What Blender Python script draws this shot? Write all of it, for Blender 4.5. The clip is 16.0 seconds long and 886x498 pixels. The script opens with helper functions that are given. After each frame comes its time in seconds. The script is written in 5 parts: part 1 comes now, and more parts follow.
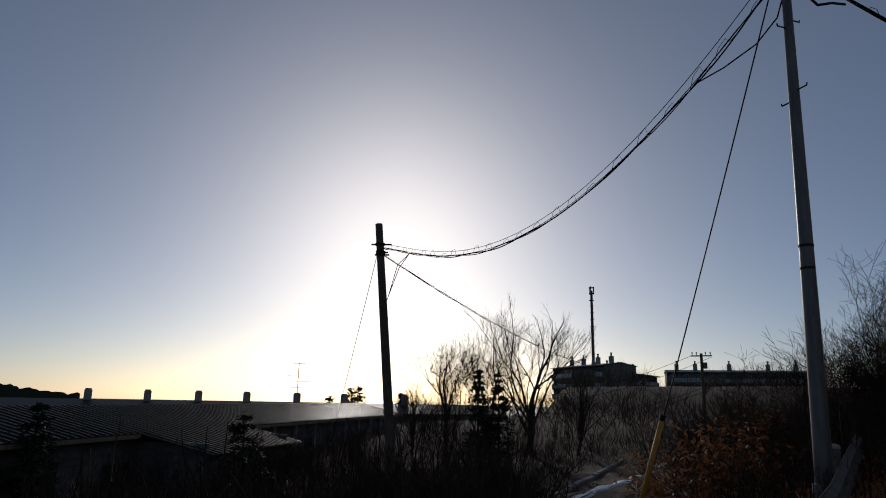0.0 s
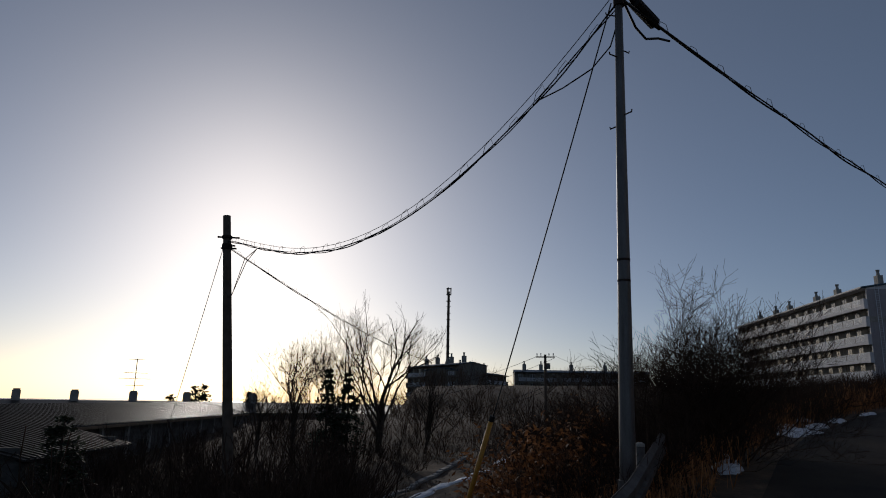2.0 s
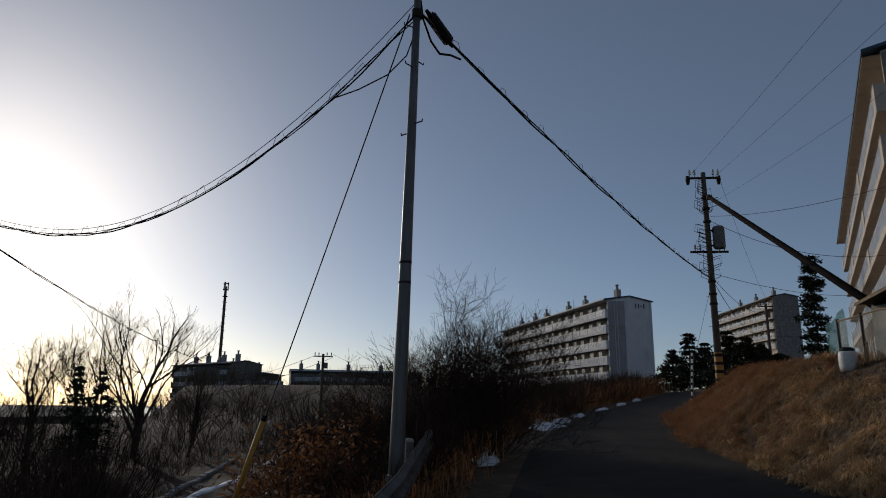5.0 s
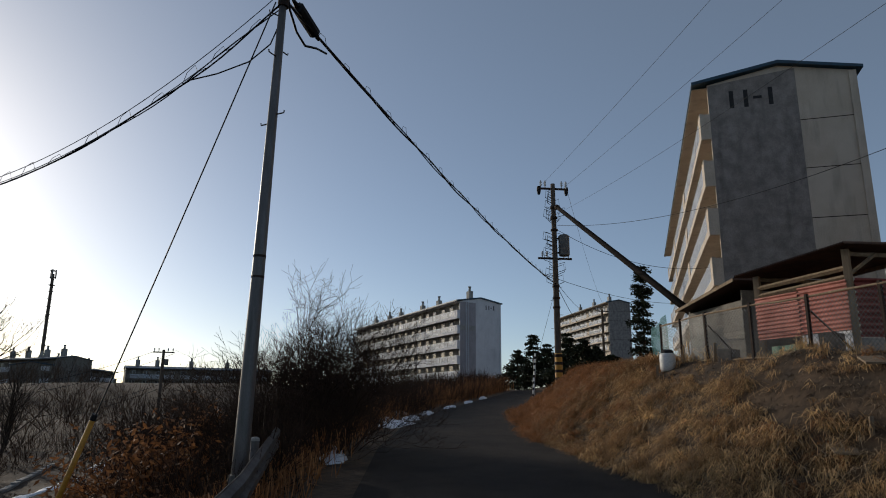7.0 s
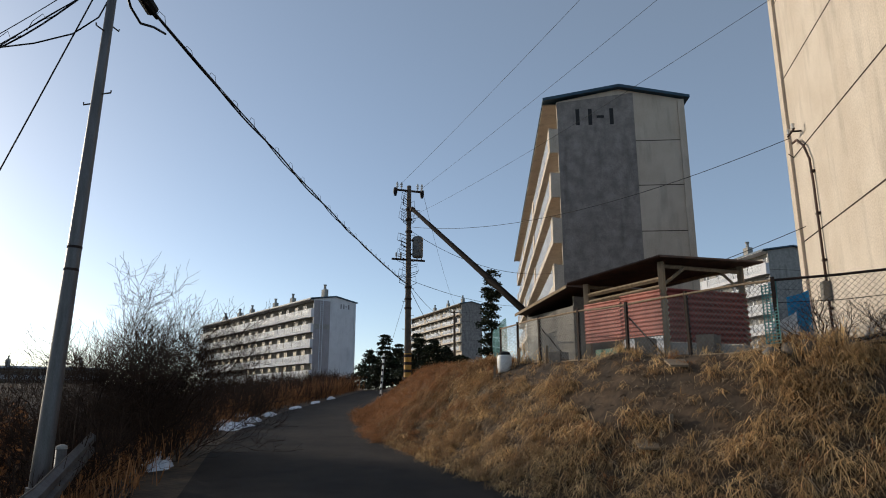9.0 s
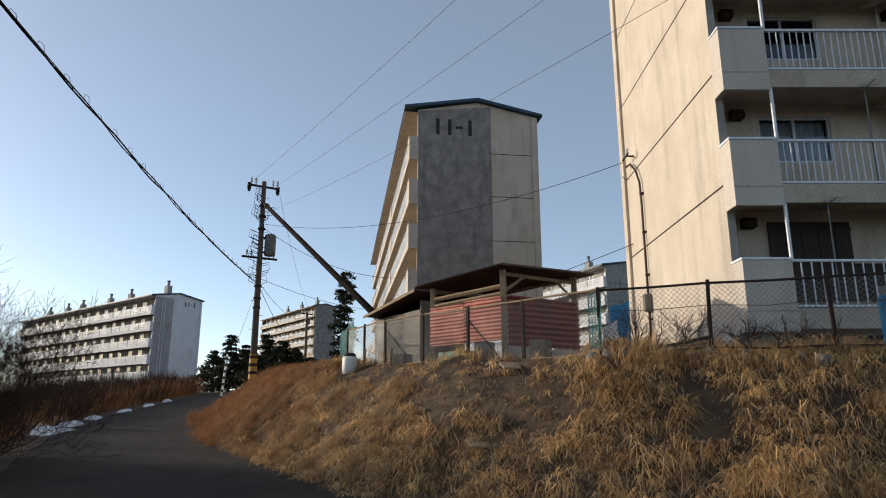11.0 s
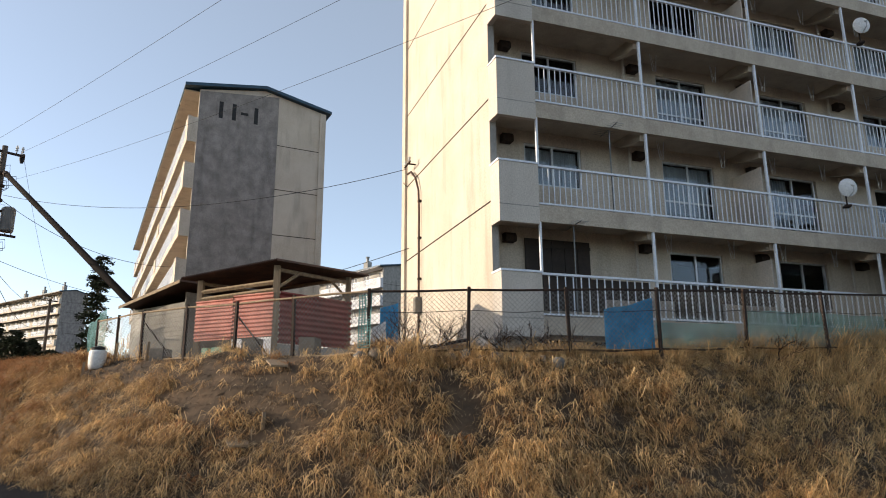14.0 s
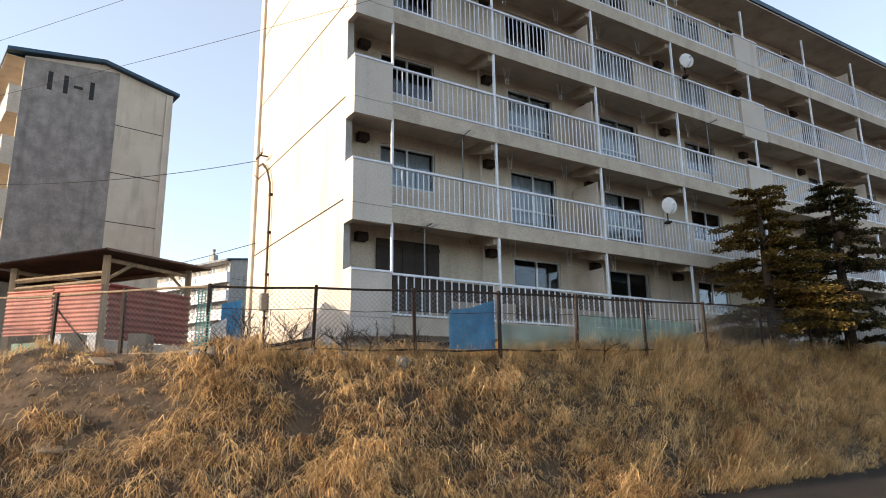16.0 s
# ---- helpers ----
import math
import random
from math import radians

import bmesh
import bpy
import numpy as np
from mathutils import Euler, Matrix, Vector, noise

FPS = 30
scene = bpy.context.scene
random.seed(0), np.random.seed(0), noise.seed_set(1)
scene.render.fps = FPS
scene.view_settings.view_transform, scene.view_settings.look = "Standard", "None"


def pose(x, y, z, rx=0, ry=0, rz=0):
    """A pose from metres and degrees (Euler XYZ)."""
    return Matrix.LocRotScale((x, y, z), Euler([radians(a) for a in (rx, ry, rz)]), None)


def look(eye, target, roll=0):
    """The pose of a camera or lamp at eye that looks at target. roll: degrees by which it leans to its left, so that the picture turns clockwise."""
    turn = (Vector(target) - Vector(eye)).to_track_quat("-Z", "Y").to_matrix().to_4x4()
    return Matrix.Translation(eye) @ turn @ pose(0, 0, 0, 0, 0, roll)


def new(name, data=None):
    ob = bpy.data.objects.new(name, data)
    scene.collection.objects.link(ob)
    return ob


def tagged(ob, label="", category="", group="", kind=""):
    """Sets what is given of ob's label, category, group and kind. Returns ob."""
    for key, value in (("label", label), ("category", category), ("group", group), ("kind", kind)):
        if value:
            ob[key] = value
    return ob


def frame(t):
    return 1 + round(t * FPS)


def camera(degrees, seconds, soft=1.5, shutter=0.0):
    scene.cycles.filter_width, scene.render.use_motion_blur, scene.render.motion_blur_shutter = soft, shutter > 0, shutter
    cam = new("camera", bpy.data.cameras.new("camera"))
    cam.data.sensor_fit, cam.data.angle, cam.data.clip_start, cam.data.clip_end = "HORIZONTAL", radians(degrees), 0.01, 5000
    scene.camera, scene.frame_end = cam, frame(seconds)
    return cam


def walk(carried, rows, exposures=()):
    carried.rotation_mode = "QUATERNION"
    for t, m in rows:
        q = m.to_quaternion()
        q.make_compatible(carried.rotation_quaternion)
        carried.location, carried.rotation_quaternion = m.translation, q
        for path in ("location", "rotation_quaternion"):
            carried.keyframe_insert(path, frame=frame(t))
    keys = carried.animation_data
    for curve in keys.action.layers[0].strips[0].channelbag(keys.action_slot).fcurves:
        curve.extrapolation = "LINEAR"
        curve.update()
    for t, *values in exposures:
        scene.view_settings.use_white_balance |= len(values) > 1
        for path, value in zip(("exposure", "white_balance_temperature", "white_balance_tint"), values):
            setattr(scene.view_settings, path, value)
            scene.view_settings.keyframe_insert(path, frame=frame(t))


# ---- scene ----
cam = camera(67.30, 16.0, soft=1.0)
PATH = [
    (0.0, (-0.054, 0.041, 1.570), (-0.30, 12.73, 1.12)),
    (0.5, (0.033, 0.014, 1.582), (-3.31, 12.78, 1.14)),
    (1.0, (0.121, -0.013, 1.594), (-6.41, 12.83, 0.93)),
    (1.5, (0.188, 0.010, 1.613), (-9.50, 12.81, 0.86)),
    (2.0, (0.253, 0.033, 1.632), (-12.44, 12.81, 1.12)),
    (2.5, (0.242, 0.030, 1.629), (-15.58, 12.87, 1.07)),
    (3.0, (0.230, 0.026, 1.625), (-18.72, 12.93, 0.96)),
    (3.5, (0.238, 0.032, 1.623), (-21.82, 12.91, 0.78)),
    (4.0, (0.246, 0.036, 1.621), (-24.99, 12.95, 0.71)),
    (6.5, (0.217, -0.034, 1.596), (-40.60, 13.08, 0.47)),
    (7.0, (0.202, -0.040, 1.596), (-43.78, 13.04, 0.42)),
    (7.5, (0.185, -0.047, 1.596), (-46.97, 13.04, 0.37)),
    (8.0, (0.214, -0.080, 1.605), (-50.08, 13.08, 0.33)),
    (8.5, (0.242, -0.114, 1.614), (-53.30, 13.02, 0.13)),
    (9.0, (0.380, -0.239, 1.634), (-56.18, 13.01, -0.07)),
    (11.5, (0.423, -0.445, 1.571), (-71.85, 13.27, -0.03)),
    (12.0, (0.387, -0.465, 1.569), (-75.05, 13.16, -0.05)),
    (12.5, (0.351, -0.484, 1.568), (-78.27, 13.18, -0.19)),
    (13.0, (0.344, -0.503, 1.572), (-81.42, 13.13, -0.27)),
    (13.5, (0.336, -0.521, 1.577), (-84.61, 13.09, -0.42)),
    (14.0, (0.327, -0.540, 1.581), (-87.79, 13.08, -0.28)),
    (14.5, (0.323, -0.560, 1.584), (-90.98, 13.11, -0.47)),
    (15.0, (0.318, -0.580, 1.586), (-94.19, 13.15, -0.51)),
    (15.5, (0.311, -0.600, 1.589), (-97.47, 13.00, -0.65)),
    (16.0, (0.302, -0.619, 1.592), (-100.59, 12.86, -0.71)),
]
EXPOSURES = [(0.0, -1.6, 5950, 12), (3.0, -1.6, 6050, 12), (4.0, -1.5, 6050, 11), (6.5, -0.72, 6350, 8.5), (9.0, 0.1, 6550, 7.5), (11.5, 0.45, 6800, 8.5),
             (13.0, 0.74, 7000, 9.5), (14.5, 1.12, 7200, 11), (16.0, 1.56, 7400, 12)]


def aimed(eye, yaw, pitch, roll):
    """Camera pose from heading (to the left of +y), pitch and roll in degrees."""
    y, p = radians(yaw), radians(pitch)
    way = Vector((-math.sin(y) * math.cos(p), math.cos(y) * math.cos(p), math.sin(p)))
    return look(eye, Vector(eye) + way, roll)


walk(cam, [(t, aimed(eye, *turn)) for t, eye, turn in PATH], EXPOSURES)

# ---------------------------------------------------------------- light
SUN_AZ, SUN_EL = -3.6, 15.3
world = bpy.data.worlds.new("world")
scene.world = world
world.use_nodes = True
wt = world.node_tree
sky = wt.nodes.new("ShaderNodeTexSky")
sky.sky_type, sky.sun_disc = "NISHITA", False
sky.sun_elevation, sky.sun_rotation = radians(SUN_EL), radians(SUN_AZ)
sky.altitude, sky.air_density, sky.dust_density, sky.ozone_density = 40, 0.65, 0.7, 1.4
haze = wt.nodes.new("ShaderNodeMix")  # thin even high haze over the whole sky
haze.data_type, haze.blend_type = "RGBA", "ADD"
haze.inputs["Factor"].default_value = 1.0
haze.inputs["B"].default_value = (0.8, 0.85, 0.8, 1)
wt.links.new(sky.outputs["Color"], haze.inputs["A"])
wt.links.new(haze.outputs["Result"], wt.nodes["Background"].inputs["Color"])
wt.nodes["Background"].inputs["Strength"].default_value = 0.13
sun = new("sun", bpy.data.lights.new("sun", "SUN"))
sun.data.energy, sun.data.angle, sun.data.color = 2.9, radians(0.6), (1.0, 0.89, 0.75)
az, el = radians(SUN_AZ), radians(SUN_EL)
sun_way = Vector((math.sin(az) * math.cos(el), math.cos(az) * math.cos(el), math.sin(el)))
sun.matrix_world = look(sun_way * 50, (0, 0, 0))

# ---------------------------------------------------------------- materials
MATS = {}


def material(name, base, dark=None, scale=3.0, rough=0.8, bump=0.15, bump_scale=40.0, metal=0.0, island=0.0,
             stains=0.0, streak=(1, 1, 1), spec=0.3, per_object=0.0, through_light=0.0):
    """Two-scale procedural surface: broad blotches, fine grain, relief; optional shift per loose piece."""
    m = bpy.data.materials.new(name)
    m.use_nodes = True
    t = m.node_tree
    n, k = t.nodes, t.links
    b = n["Principled BSDF"]
    b.inputs["Roughness"].default_value = rough
    b.inputs["Metallic"].default_value = metal
    b.inputs["Specular IOR Level"].default_value = spec
    dark = dark or tuple(c * 0.72 for c in base)
    co = n.new("ShaderNodeTexCoord")
    mp = n.new("ShaderNodeMapping")
    mp.inputs["Scale"].default_value = streak
    k.new(co.outputs["Object"], mp.inputs["Vector"])
    big = n.new("ShaderNodeTexNoise")
    big.inputs["Scale"].default_value, big.inputs["Detail"].default_value, big.inputs["Roughness"].default_value = scale, 7, 0.62
    k.new(mp.outputs["Vector"], big.inputs["Vector"])
    fine = n.new("ShaderNodeTexNoise")
    fine.inputs["Scale"].default_value, fine.inputs["Detail"].default_value = bump_scale, 4
    k.new(mp.outputs["Vector"], fine.inputs["Vector"])
    ramp = n.new("ShaderNodeMapRange")
    ramp.inputs["From Min"].default_value, ramp.inputs["From Max"].default_value = 0.36, 0.64
    k.new(big.outputs["Fac"], ramp.inputs["Value"])
    mix = n.new("ShaderNodeMix")
    mix.data_type = "RGBA"
    mix.inputs["A"].default_value, mix.inputs["B"].default_value = (*dark, 1), (*base, 1)
    k.new(ramp.outputs["Result"], mix.inputs["Factor"])
    col = mix.outputs["Result"]
    grain = n.new("ShaderNodeMapRange")
    grain.inputs["From Min"].default_value, grain.inputs["From Max"].default_value = 0.3, 0.7
    grain.inputs["To Min"].default_value, grain.inputs["To Max"].default_value = 0.82, 1.12
    k.new(fine.outputs["Fac"], grain.inputs["Value"])
    last = grain.outputs["Result"]
    for amount, node, out in ((island, "ShaderNodeNewGeometry", "Random Per Island"), (per_object, "ShaderNodeObjectInfo", "Random")):
        if amount:
            src = n.new(node)
            mr = n.new("ShaderNodeMapRange")
            mr.inputs["To Min"].default_value, mr.inputs["To Max"].default_value = 1 - amount, 1 + amount
            k.new(src.outputs[out], mr.inputs["Value"])
            mul = n.new("ShaderNodeMath")
            mul.operation = "MULTIPLY"
            k.new(last, mul.inputs[0])
            k.new(mr.outputs["Result"], mul.inputs[1])
            last = mul.outputs["Value"]
    if stains:
        st = n.new("ShaderNodeTexNoise")
        st.inputs["Scale"].default_value, st.inputs["Detail"].default_value = 0.9, 6
        mp2 = n.new("ShaderNodeMapping")
        mp2.inputs["Scale"].default_value = (2.2, 2.2, 0.35)
        k.new(co.outputs["Object"], mp2.inputs["Vector"])
        k.new(mp2.outputs["Vector"], st.inputs["Vector"])
        sr = n.new("ShaderNodeMapRange")
        sr.inputs["From Min"].default_value, sr.inputs["From Max"].default_value = 0.52, 0.72
        sr.inputs["To Min"].default_value, sr.inputs["To Max"].default_value = 1.0, 1.0 - stains
        k.new(st.outputs["Fac"], sr.inputs["Value"])
        mul = n.new("ShaderNodeMath")
        mul.operation = "MULTIPLY"
        k.new(last, mul.inputs[0])
        k.new(sr.outputs["Result"], mul.inputs[1])
        last = mul.outputs["Value"]
    hs = n.new("ShaderNodeVectorMath")
    hs.operation = "SCALE"
    k.new(col, hs.inputs[0])
    k.new(last, hs.inputs["Scale"])
    k.new(hs.outputs["Vector"], b.inputs["Base Color"])
    bp = n.new("ShaderNodeBump")
    bp.inputs["Strength"].default_value, bp.inputs["Distance"].default_value = bump, 0.02
    k.new(fine.outputs["Fac"], bp.inputs["Height"])
    k.new(bp.outputs["Normal"], b.inputs["Normal"])
    if through_light:
        tr = n.new("ShaderNodeBsdfTranslucent")
        k.new(hs.outputs["Vector"], tr.inputs["Color"])
        ms = n.new("ShaderNodeMixShader")
        ms.inputs["Fac"].default_value = through_light
        k.new(b.outputs["BSDF"], ms.inputs[1])
        k.new(tr.outputs["BSDF"], ms.inputs[2])
        k.new(ms.outputs["Shader"], n["Material Output"].inputs["Surface"])
    MATS[name] = m
    return m


def glass_material(name, tint, rough=0.05):
    m = bpy.data.materials.new(name)
    m.use_nodes = True
    b = m.node_tree.nodes["Principled BSDF"]
    b.inputs["Base Color"].default_value = (*tint, 1)
    b.inputs["Roughness"].default_value = rough
    b.inputs["Transmission Weight"].default_value = 1.0
    b.inputs["IOR"].default_value = 1.45
    MATS[name] = m
    return m


cream = material("cream_render", (0.58, 0.50, 0.41), (0.50, 0.42, 0.335), 0.7, 0.85, 0.25, 25, stains=0.22)
cream_soft = material("cream_parapet", (0.56, 0.50, 0.435), (0.50, 0.44, 0.38), 0.8, 0.85, 0.15, 30, stains=0.15)
white_wall = material("whitewashed_concrete", (0.66, 0.65, 0.66), (0.58, 0.57, 0.58), 0.6, 0.85, 0.15, 20, stains=0.12)
dark_patch = material("weathered_concrete", (0.31, 0.275, 0.25), (0.20, 0.175, 0.16), 1.6, 0.9, 0.3, 18, stains=0.25)
mauve_panel = material("mauve_grey_paint", (0.36, 0.33, 0.34), (0.31, 0.285, 0.29), 0.8, 0.85, 0.15, 20, stains=0.15)
dark_glass = material("dim_window_glass", (0.05, 0.05, 0.055), (0.03, 0.03, 0.033), 0.7, 0.15, 0.0, 20, spec=0.5)
concrete = material("bare_concrete", (0.36, 0.34, 0.31), (0.26, 0.245, 0.225), 2.0, 0.9, 0.3, 30, stains=0.3)
# darker cream for soffits, balcony slabs, bracket beams and vent flanges
soffit_cream = material("soffit_cream", (0.50, 0.425, 0.34), (0.40, 0.33, 0.26), 1.2, 0.85, 0.15, 30, stains=0.2)
roof_blue = material("blue_roof_trim", (0.035, 0.085, 0.13), (0.03, 0.06, 0.09), 2.0, 0.5, 0.1, 40)
rail_paint = material("white_rail_paint", (0.74, 0.76, 0.80), (0.62, 0.65, 0.70), 6.0, 0.4, 0.05, 60)
letter_paint = material("black_sign_paint", (0.02, 0.02, 0.022), (0.035, 0.033, 0.033), 9.0, 0.8, 0.1, 50)
glass = glass_material("window_glass", (0.85, 0.9, 0.92), 0.02)
curtain = material("pale_curtain", (0.30, 0.33, 0.36), (0.20, 0.22, 0.25), 3.0, 0.6, 0.05, 20, streak=(6, 6, 0.4), spec=0.6)
board = material("dark_boarding", (0.045, 0.032, 0.026), (0.03, 0.022, 0.018), 3.0, 0.7, 0.2, 30)
alu = material("aluminium_frame", (0.55, 0.56, 0.57), (0.45, 0.46, 0.47), 8.0, 0.45, 0.05, 60, metal=0.6)
asphalt = material("asphalt", (0.046, 0.036, 0.028), (0.030, 0.024, 0.020), 0.8, 0.9, 0.6, 90, stains=0.2, spec=0.12)
soil = material("dry_soil", (0.105, 0.066, 0.038), (0.045, 0.031, 0.02), 1.6, 0.95, 0.8, 12)
steel_pole = material("galvanised_pole", (0.16, 0.15, 0.15), (0.11, 0.105, 0.10), 3.0, 0.45, 0.08, 50, metal=0.4, streak=(4, 4, 0.6))
conc_pole = material("concrete_pole", (0.125, 0.10, 0.08), (0.085, 0.066, 0.052), 4.0, 0.85, 0.25, 50, spec=0.1)
black_rubber = material("black_cable", (0.012, 0.012, 0.013), (0.02, 0.02, 0.02), 10, 0.6, 0.05, 60, spec=0.12)
iron = material("rusty_iron", (0.055, 0.035, 0.026), (0.03, 0.024, 0.022), 14, 0.8, 0.3, 70, spec=0.1)
bark = material("grey_bark", (0.075, 0.055, 0.042), (0.04, 0.03, 0.024), 6, 0.9, 0.5, 40, streak=(3, 3, 0.6), spec=0.08)
straw = material("dry_grass", (0.82, 0.57, 0.29), (0.52, 0.33, 0.15), 0.9, 0.6, 0.0, 8, island=0.45, through_light=0.5)
tan_grass = material("brown_dry_grass", (0.44, 0.27, 0.13), (0.28, 0.165, 0.075), 0.9, 0.7, 0.0, 8, island=0.45, through_light=0.35)
thatch = material("old_grey_thatch", (0.46, 0.34, 0.21), (0.27, 0.195, 0.12), 1.3, 0.85, 0.0, 8, island=0.5, through_light=0.25)
rust_grass = material("russet_grass", (0.38, 0.17, 0.065), (0.26, 0.12, 0.05), 0.8, 0.8, 0.0, 8, island=0.45, through_light=0.3)
snow = material("old_snow", (0.80, 0.82, 0.86), (0.62, 0.64, 0.68), 2.5, 0.6, 0.5, 14)


# ---------------------------------------------------------------- mesh helpers
class Shape:
    """Collects boxes, tubes and sheets, and turns them into one mesh."""

    def __init__(self):
        self.v, self.f = [], []

    def add(self, verts, faces):
        o = len(self.v)
        self.v += [tuple(p) for p in verts]
        self.f += [tuple(i + o for i in q) for q in faces]
        return self

    def box(self, x0, x1, y0, y1, z0, z1, m=None):
        vs = [(x, y, z) for z in (z0, z1) for y in (y0, y1) for x in (x0, x1)]
        if m is not None:
            vs = [m @ Vector(p) for p in vs]
        return self.add(vs, [(0, 2, 3, 1), (4, 5, 7, 6), (0, 1, 5, 4), (2, 6, 7, 3), (0, 4, 6, 2), (1, 3, 7, 5)])

    def prism(self, outline, y0, y1, axis="y", m=None):
        """Extrudes an outline of (a, b) pairs: along y it lies in xz, along x in yz, along z in xy."""
        put = {"y": lambda a, b, c: (a, c, b), "x": lambda a, b, c: (c, a, b), "z": lambda a, b, c: (a, b, c)}[axis]
        n = len(outline)
        vs = [put(a, b, c) for c in (y0, y1) for a, b in outline]
        if m is not None:
            vs = [m @ Vector(p) for p in vs]
        return self.add(vs, [tuple(range(n))[::-1], tuple(range(n, 2 * n))] + [(i, (i + 1) % n, n + (i + 1) % n, n + i) for i in range(n)])

    def tube(self, pts, radii, sides=6, caps=True):
        pts = [Vector(p) for p in pts]
        if not isinstance(radii, (list, tuple)):
            radii = [radii] * len(pts)
        o, n, up = len(self.v), len(pts), Vector((0.13, 0.31, 0.94))
        for i, p in enumerate(pts):
            d = (pts[min(i + 1, n - 1)] - pts[max(i - 1, 0)]).normalized()
            a = d.cross(up if abs(d.dot(up)) < 0.97 else Vector((1, 0, 0))).normalized()
            b = d.cross(a)
            for j in range(sides):
                w = 2 * math.pi * j / sides
                q = p + (a * math.cos(w) + b * math.sin(w)) * radii[i]
                self.v.append((q.x, q.y, q.z))
        for i in range(n - 1):
            for j in range(sides):
                j2 = (j + 1) % sides
                self.f.append((o + i * sides + j, o + i * sides + j2, o + (i + 1) * sides + j2, o + (i + 1) * sides + j))
        if caps:
            self.f.append(tuple(o + j for j in range(sides))[::-1])
            self.f.append(tuple(o + (n - 1) * sides + j for j in range(sides)))
        return self

    def mesh(self, name, mat, smooth=False, weld=False):
        me = bpy.data.meshes.new(name)
        me.from_pydata(self.v, [], self.f)
        me.validate()
        bm = bmesh.new()
        bm.from_mesh(me)
        if weld:
            bmesh.ops.remove_doubles(bm, verts=bm.verts, dist=0.0005)
        bmesh.ops.recalc_face_normals(bm, faces=bm.faces)
        bm.to_mesh(me)
        bm.free()
        me.materials.append(mat)
        if smooth:
            me.polygons.foreach_set("use_smooth", [True] * len(me.polygons))
        return me


def part(name, shape, mat, parent=None, label="", smooth=False, at=None):
    me = shape if isinstance(shape, bpy.types.Mesh) else shape.mesh(name, mat, smooth)
    ob = new(name, me)
    ob.parent = parent
    if at is not None:
        ob.matrix_local = at
    if label:
        tagged(ob, label)
    return ob


def thing(name, m, label, category, group="", kind=""):
    ob = new(name)
    ob.empty_display_size = 0.2
    ob.matrix_world = m
    return tagged(ob, label, category, group, kind)


def frame_of(x, y, z, ax, ay):
    """Local axes: x runs along (ax, ay) on the ground, y to its left."""
    n = math.hypot(ax, ay)
    return pose(x, y, z, 0, 0, math.degrees(math.atan2(ay / n, ax / n)))


def smooth(a, b, v):
    v = max(0.0, min(1.0, (v - a) / (b - a)))
    return v * v * (3 - 2 * v)


# ---------------------------------------------------------------- ground
FOOT = [(60, 47), (34, 26.5), (22, 18.5), (16.3, 13.4), (14.3, 11.5), (13.2, 9.7), (11.1, 6.8), (9.5, 4.5), (8.9, 1.5), (8.95, -1.5),
        (9.6, -4.5), (10.9, -7.5), (13.6, -13), (20, -29), (40, -80)]  # foot of the bank along the road's right edge


def foot_distance(x, y):
    """Distance from the bank's foot, positive up the bank."""
    best, side = 1e9, 1
    for (ax, ay), (bx, by) in zip(FOOT, FOOT[1:]):
        dx, dy = bx - ax, by - ay
        k = max(0, min(1, ((x - ax) * dx + (y - ay) * dy) / (dx * dx + dy * dy)))
        d = math.hypot(x - ax - k * dx, y - ay - k * dy)
        if d < best:
            best, side = d, 1 if dx * (y - ay) - dy * (x - ax) > 0 else -1
    return best * side


def left_of_road(x, y):
    """Distance to the left of the road's left edge."""
    return (x - 7.1) * -0.75 + (y - 9) * 0.66 + 0.0035 * max(0, x * 0.66 + y * 0.75 - 16) ** 2 * (1 if x + y < 90 else 0.3)


def height(x, y):
    r = math.hypot(x, y)
    along = x * 0.66 + y * 0.75
    road = 0.05 * max(0.0, min(along, 60) - 4) + 0.02 * min(0, along + 2)
    road = max(road, -0.6)
    s = left_of_road(x, y)
    b = foot_distance(x, y)
    z = road
    if s > 0:
        z -= 0.22 * min(s, 16) * smooth(0, 2.5, s)
        z -= 10 * smooth(60, 220, s) * smooth(0.55, 0.2, x / max(r, 1))
    if b > 0:
        top = 2.45 + 0.03 * max(0, min(r, 32) - 12) + 0.012 * max(0, min(r, 140) - 32)
        wide = 2.85 + 0.25 * smooth(-12, -3.5, y)
        even = 0.25 + 0.6 * smooth(-4, -9, y)  # the bank's face is straighter past the bend
        z = road + max(top - road, 0.1) * (even * min(b / wide, 1) + (1 - even) * smooth(0, wide, b))
    far = smooth(150, 900, r) * smooth(0.45, 0.05, x / max(r, 1)) * (1 if y > 0 else 0)
    z -= 70 * far
    if y > 60 and 90 < r < 300:
        turn = math.degrees(math.atan2(x, y))
        z += 6.0 * smooth(90, 150, r) * smooth(300, 210, r) * smooth(8.3, 11, turn) * smooth(38, 32, turn)
    z += 0.10 * noise.noise((x * 0.5, y * 0.5, 0)) * (smooth(0.1, 1.5, b) + smooth(0.6, 3, s))
    z += 0.13 * noise.noise((x * 1.1, y * 1.1, 4)) * smooth(0.1, 0.8, b) * smooth(4.5, 3, b)
    return z


def spread(lo, hi, step, out):
    xs = list(np.arange(lo, hi + 1e-6, step))
    a, d = lo, step
    left = []
    while a > -out:
        d *= 1.13
        a -= d
        left.append(a)
    a, d, right = hi, step, []
    while a < out:
        d *= 1.13
        a += d
        right.append(a)
    return left[::-1] + xs + right


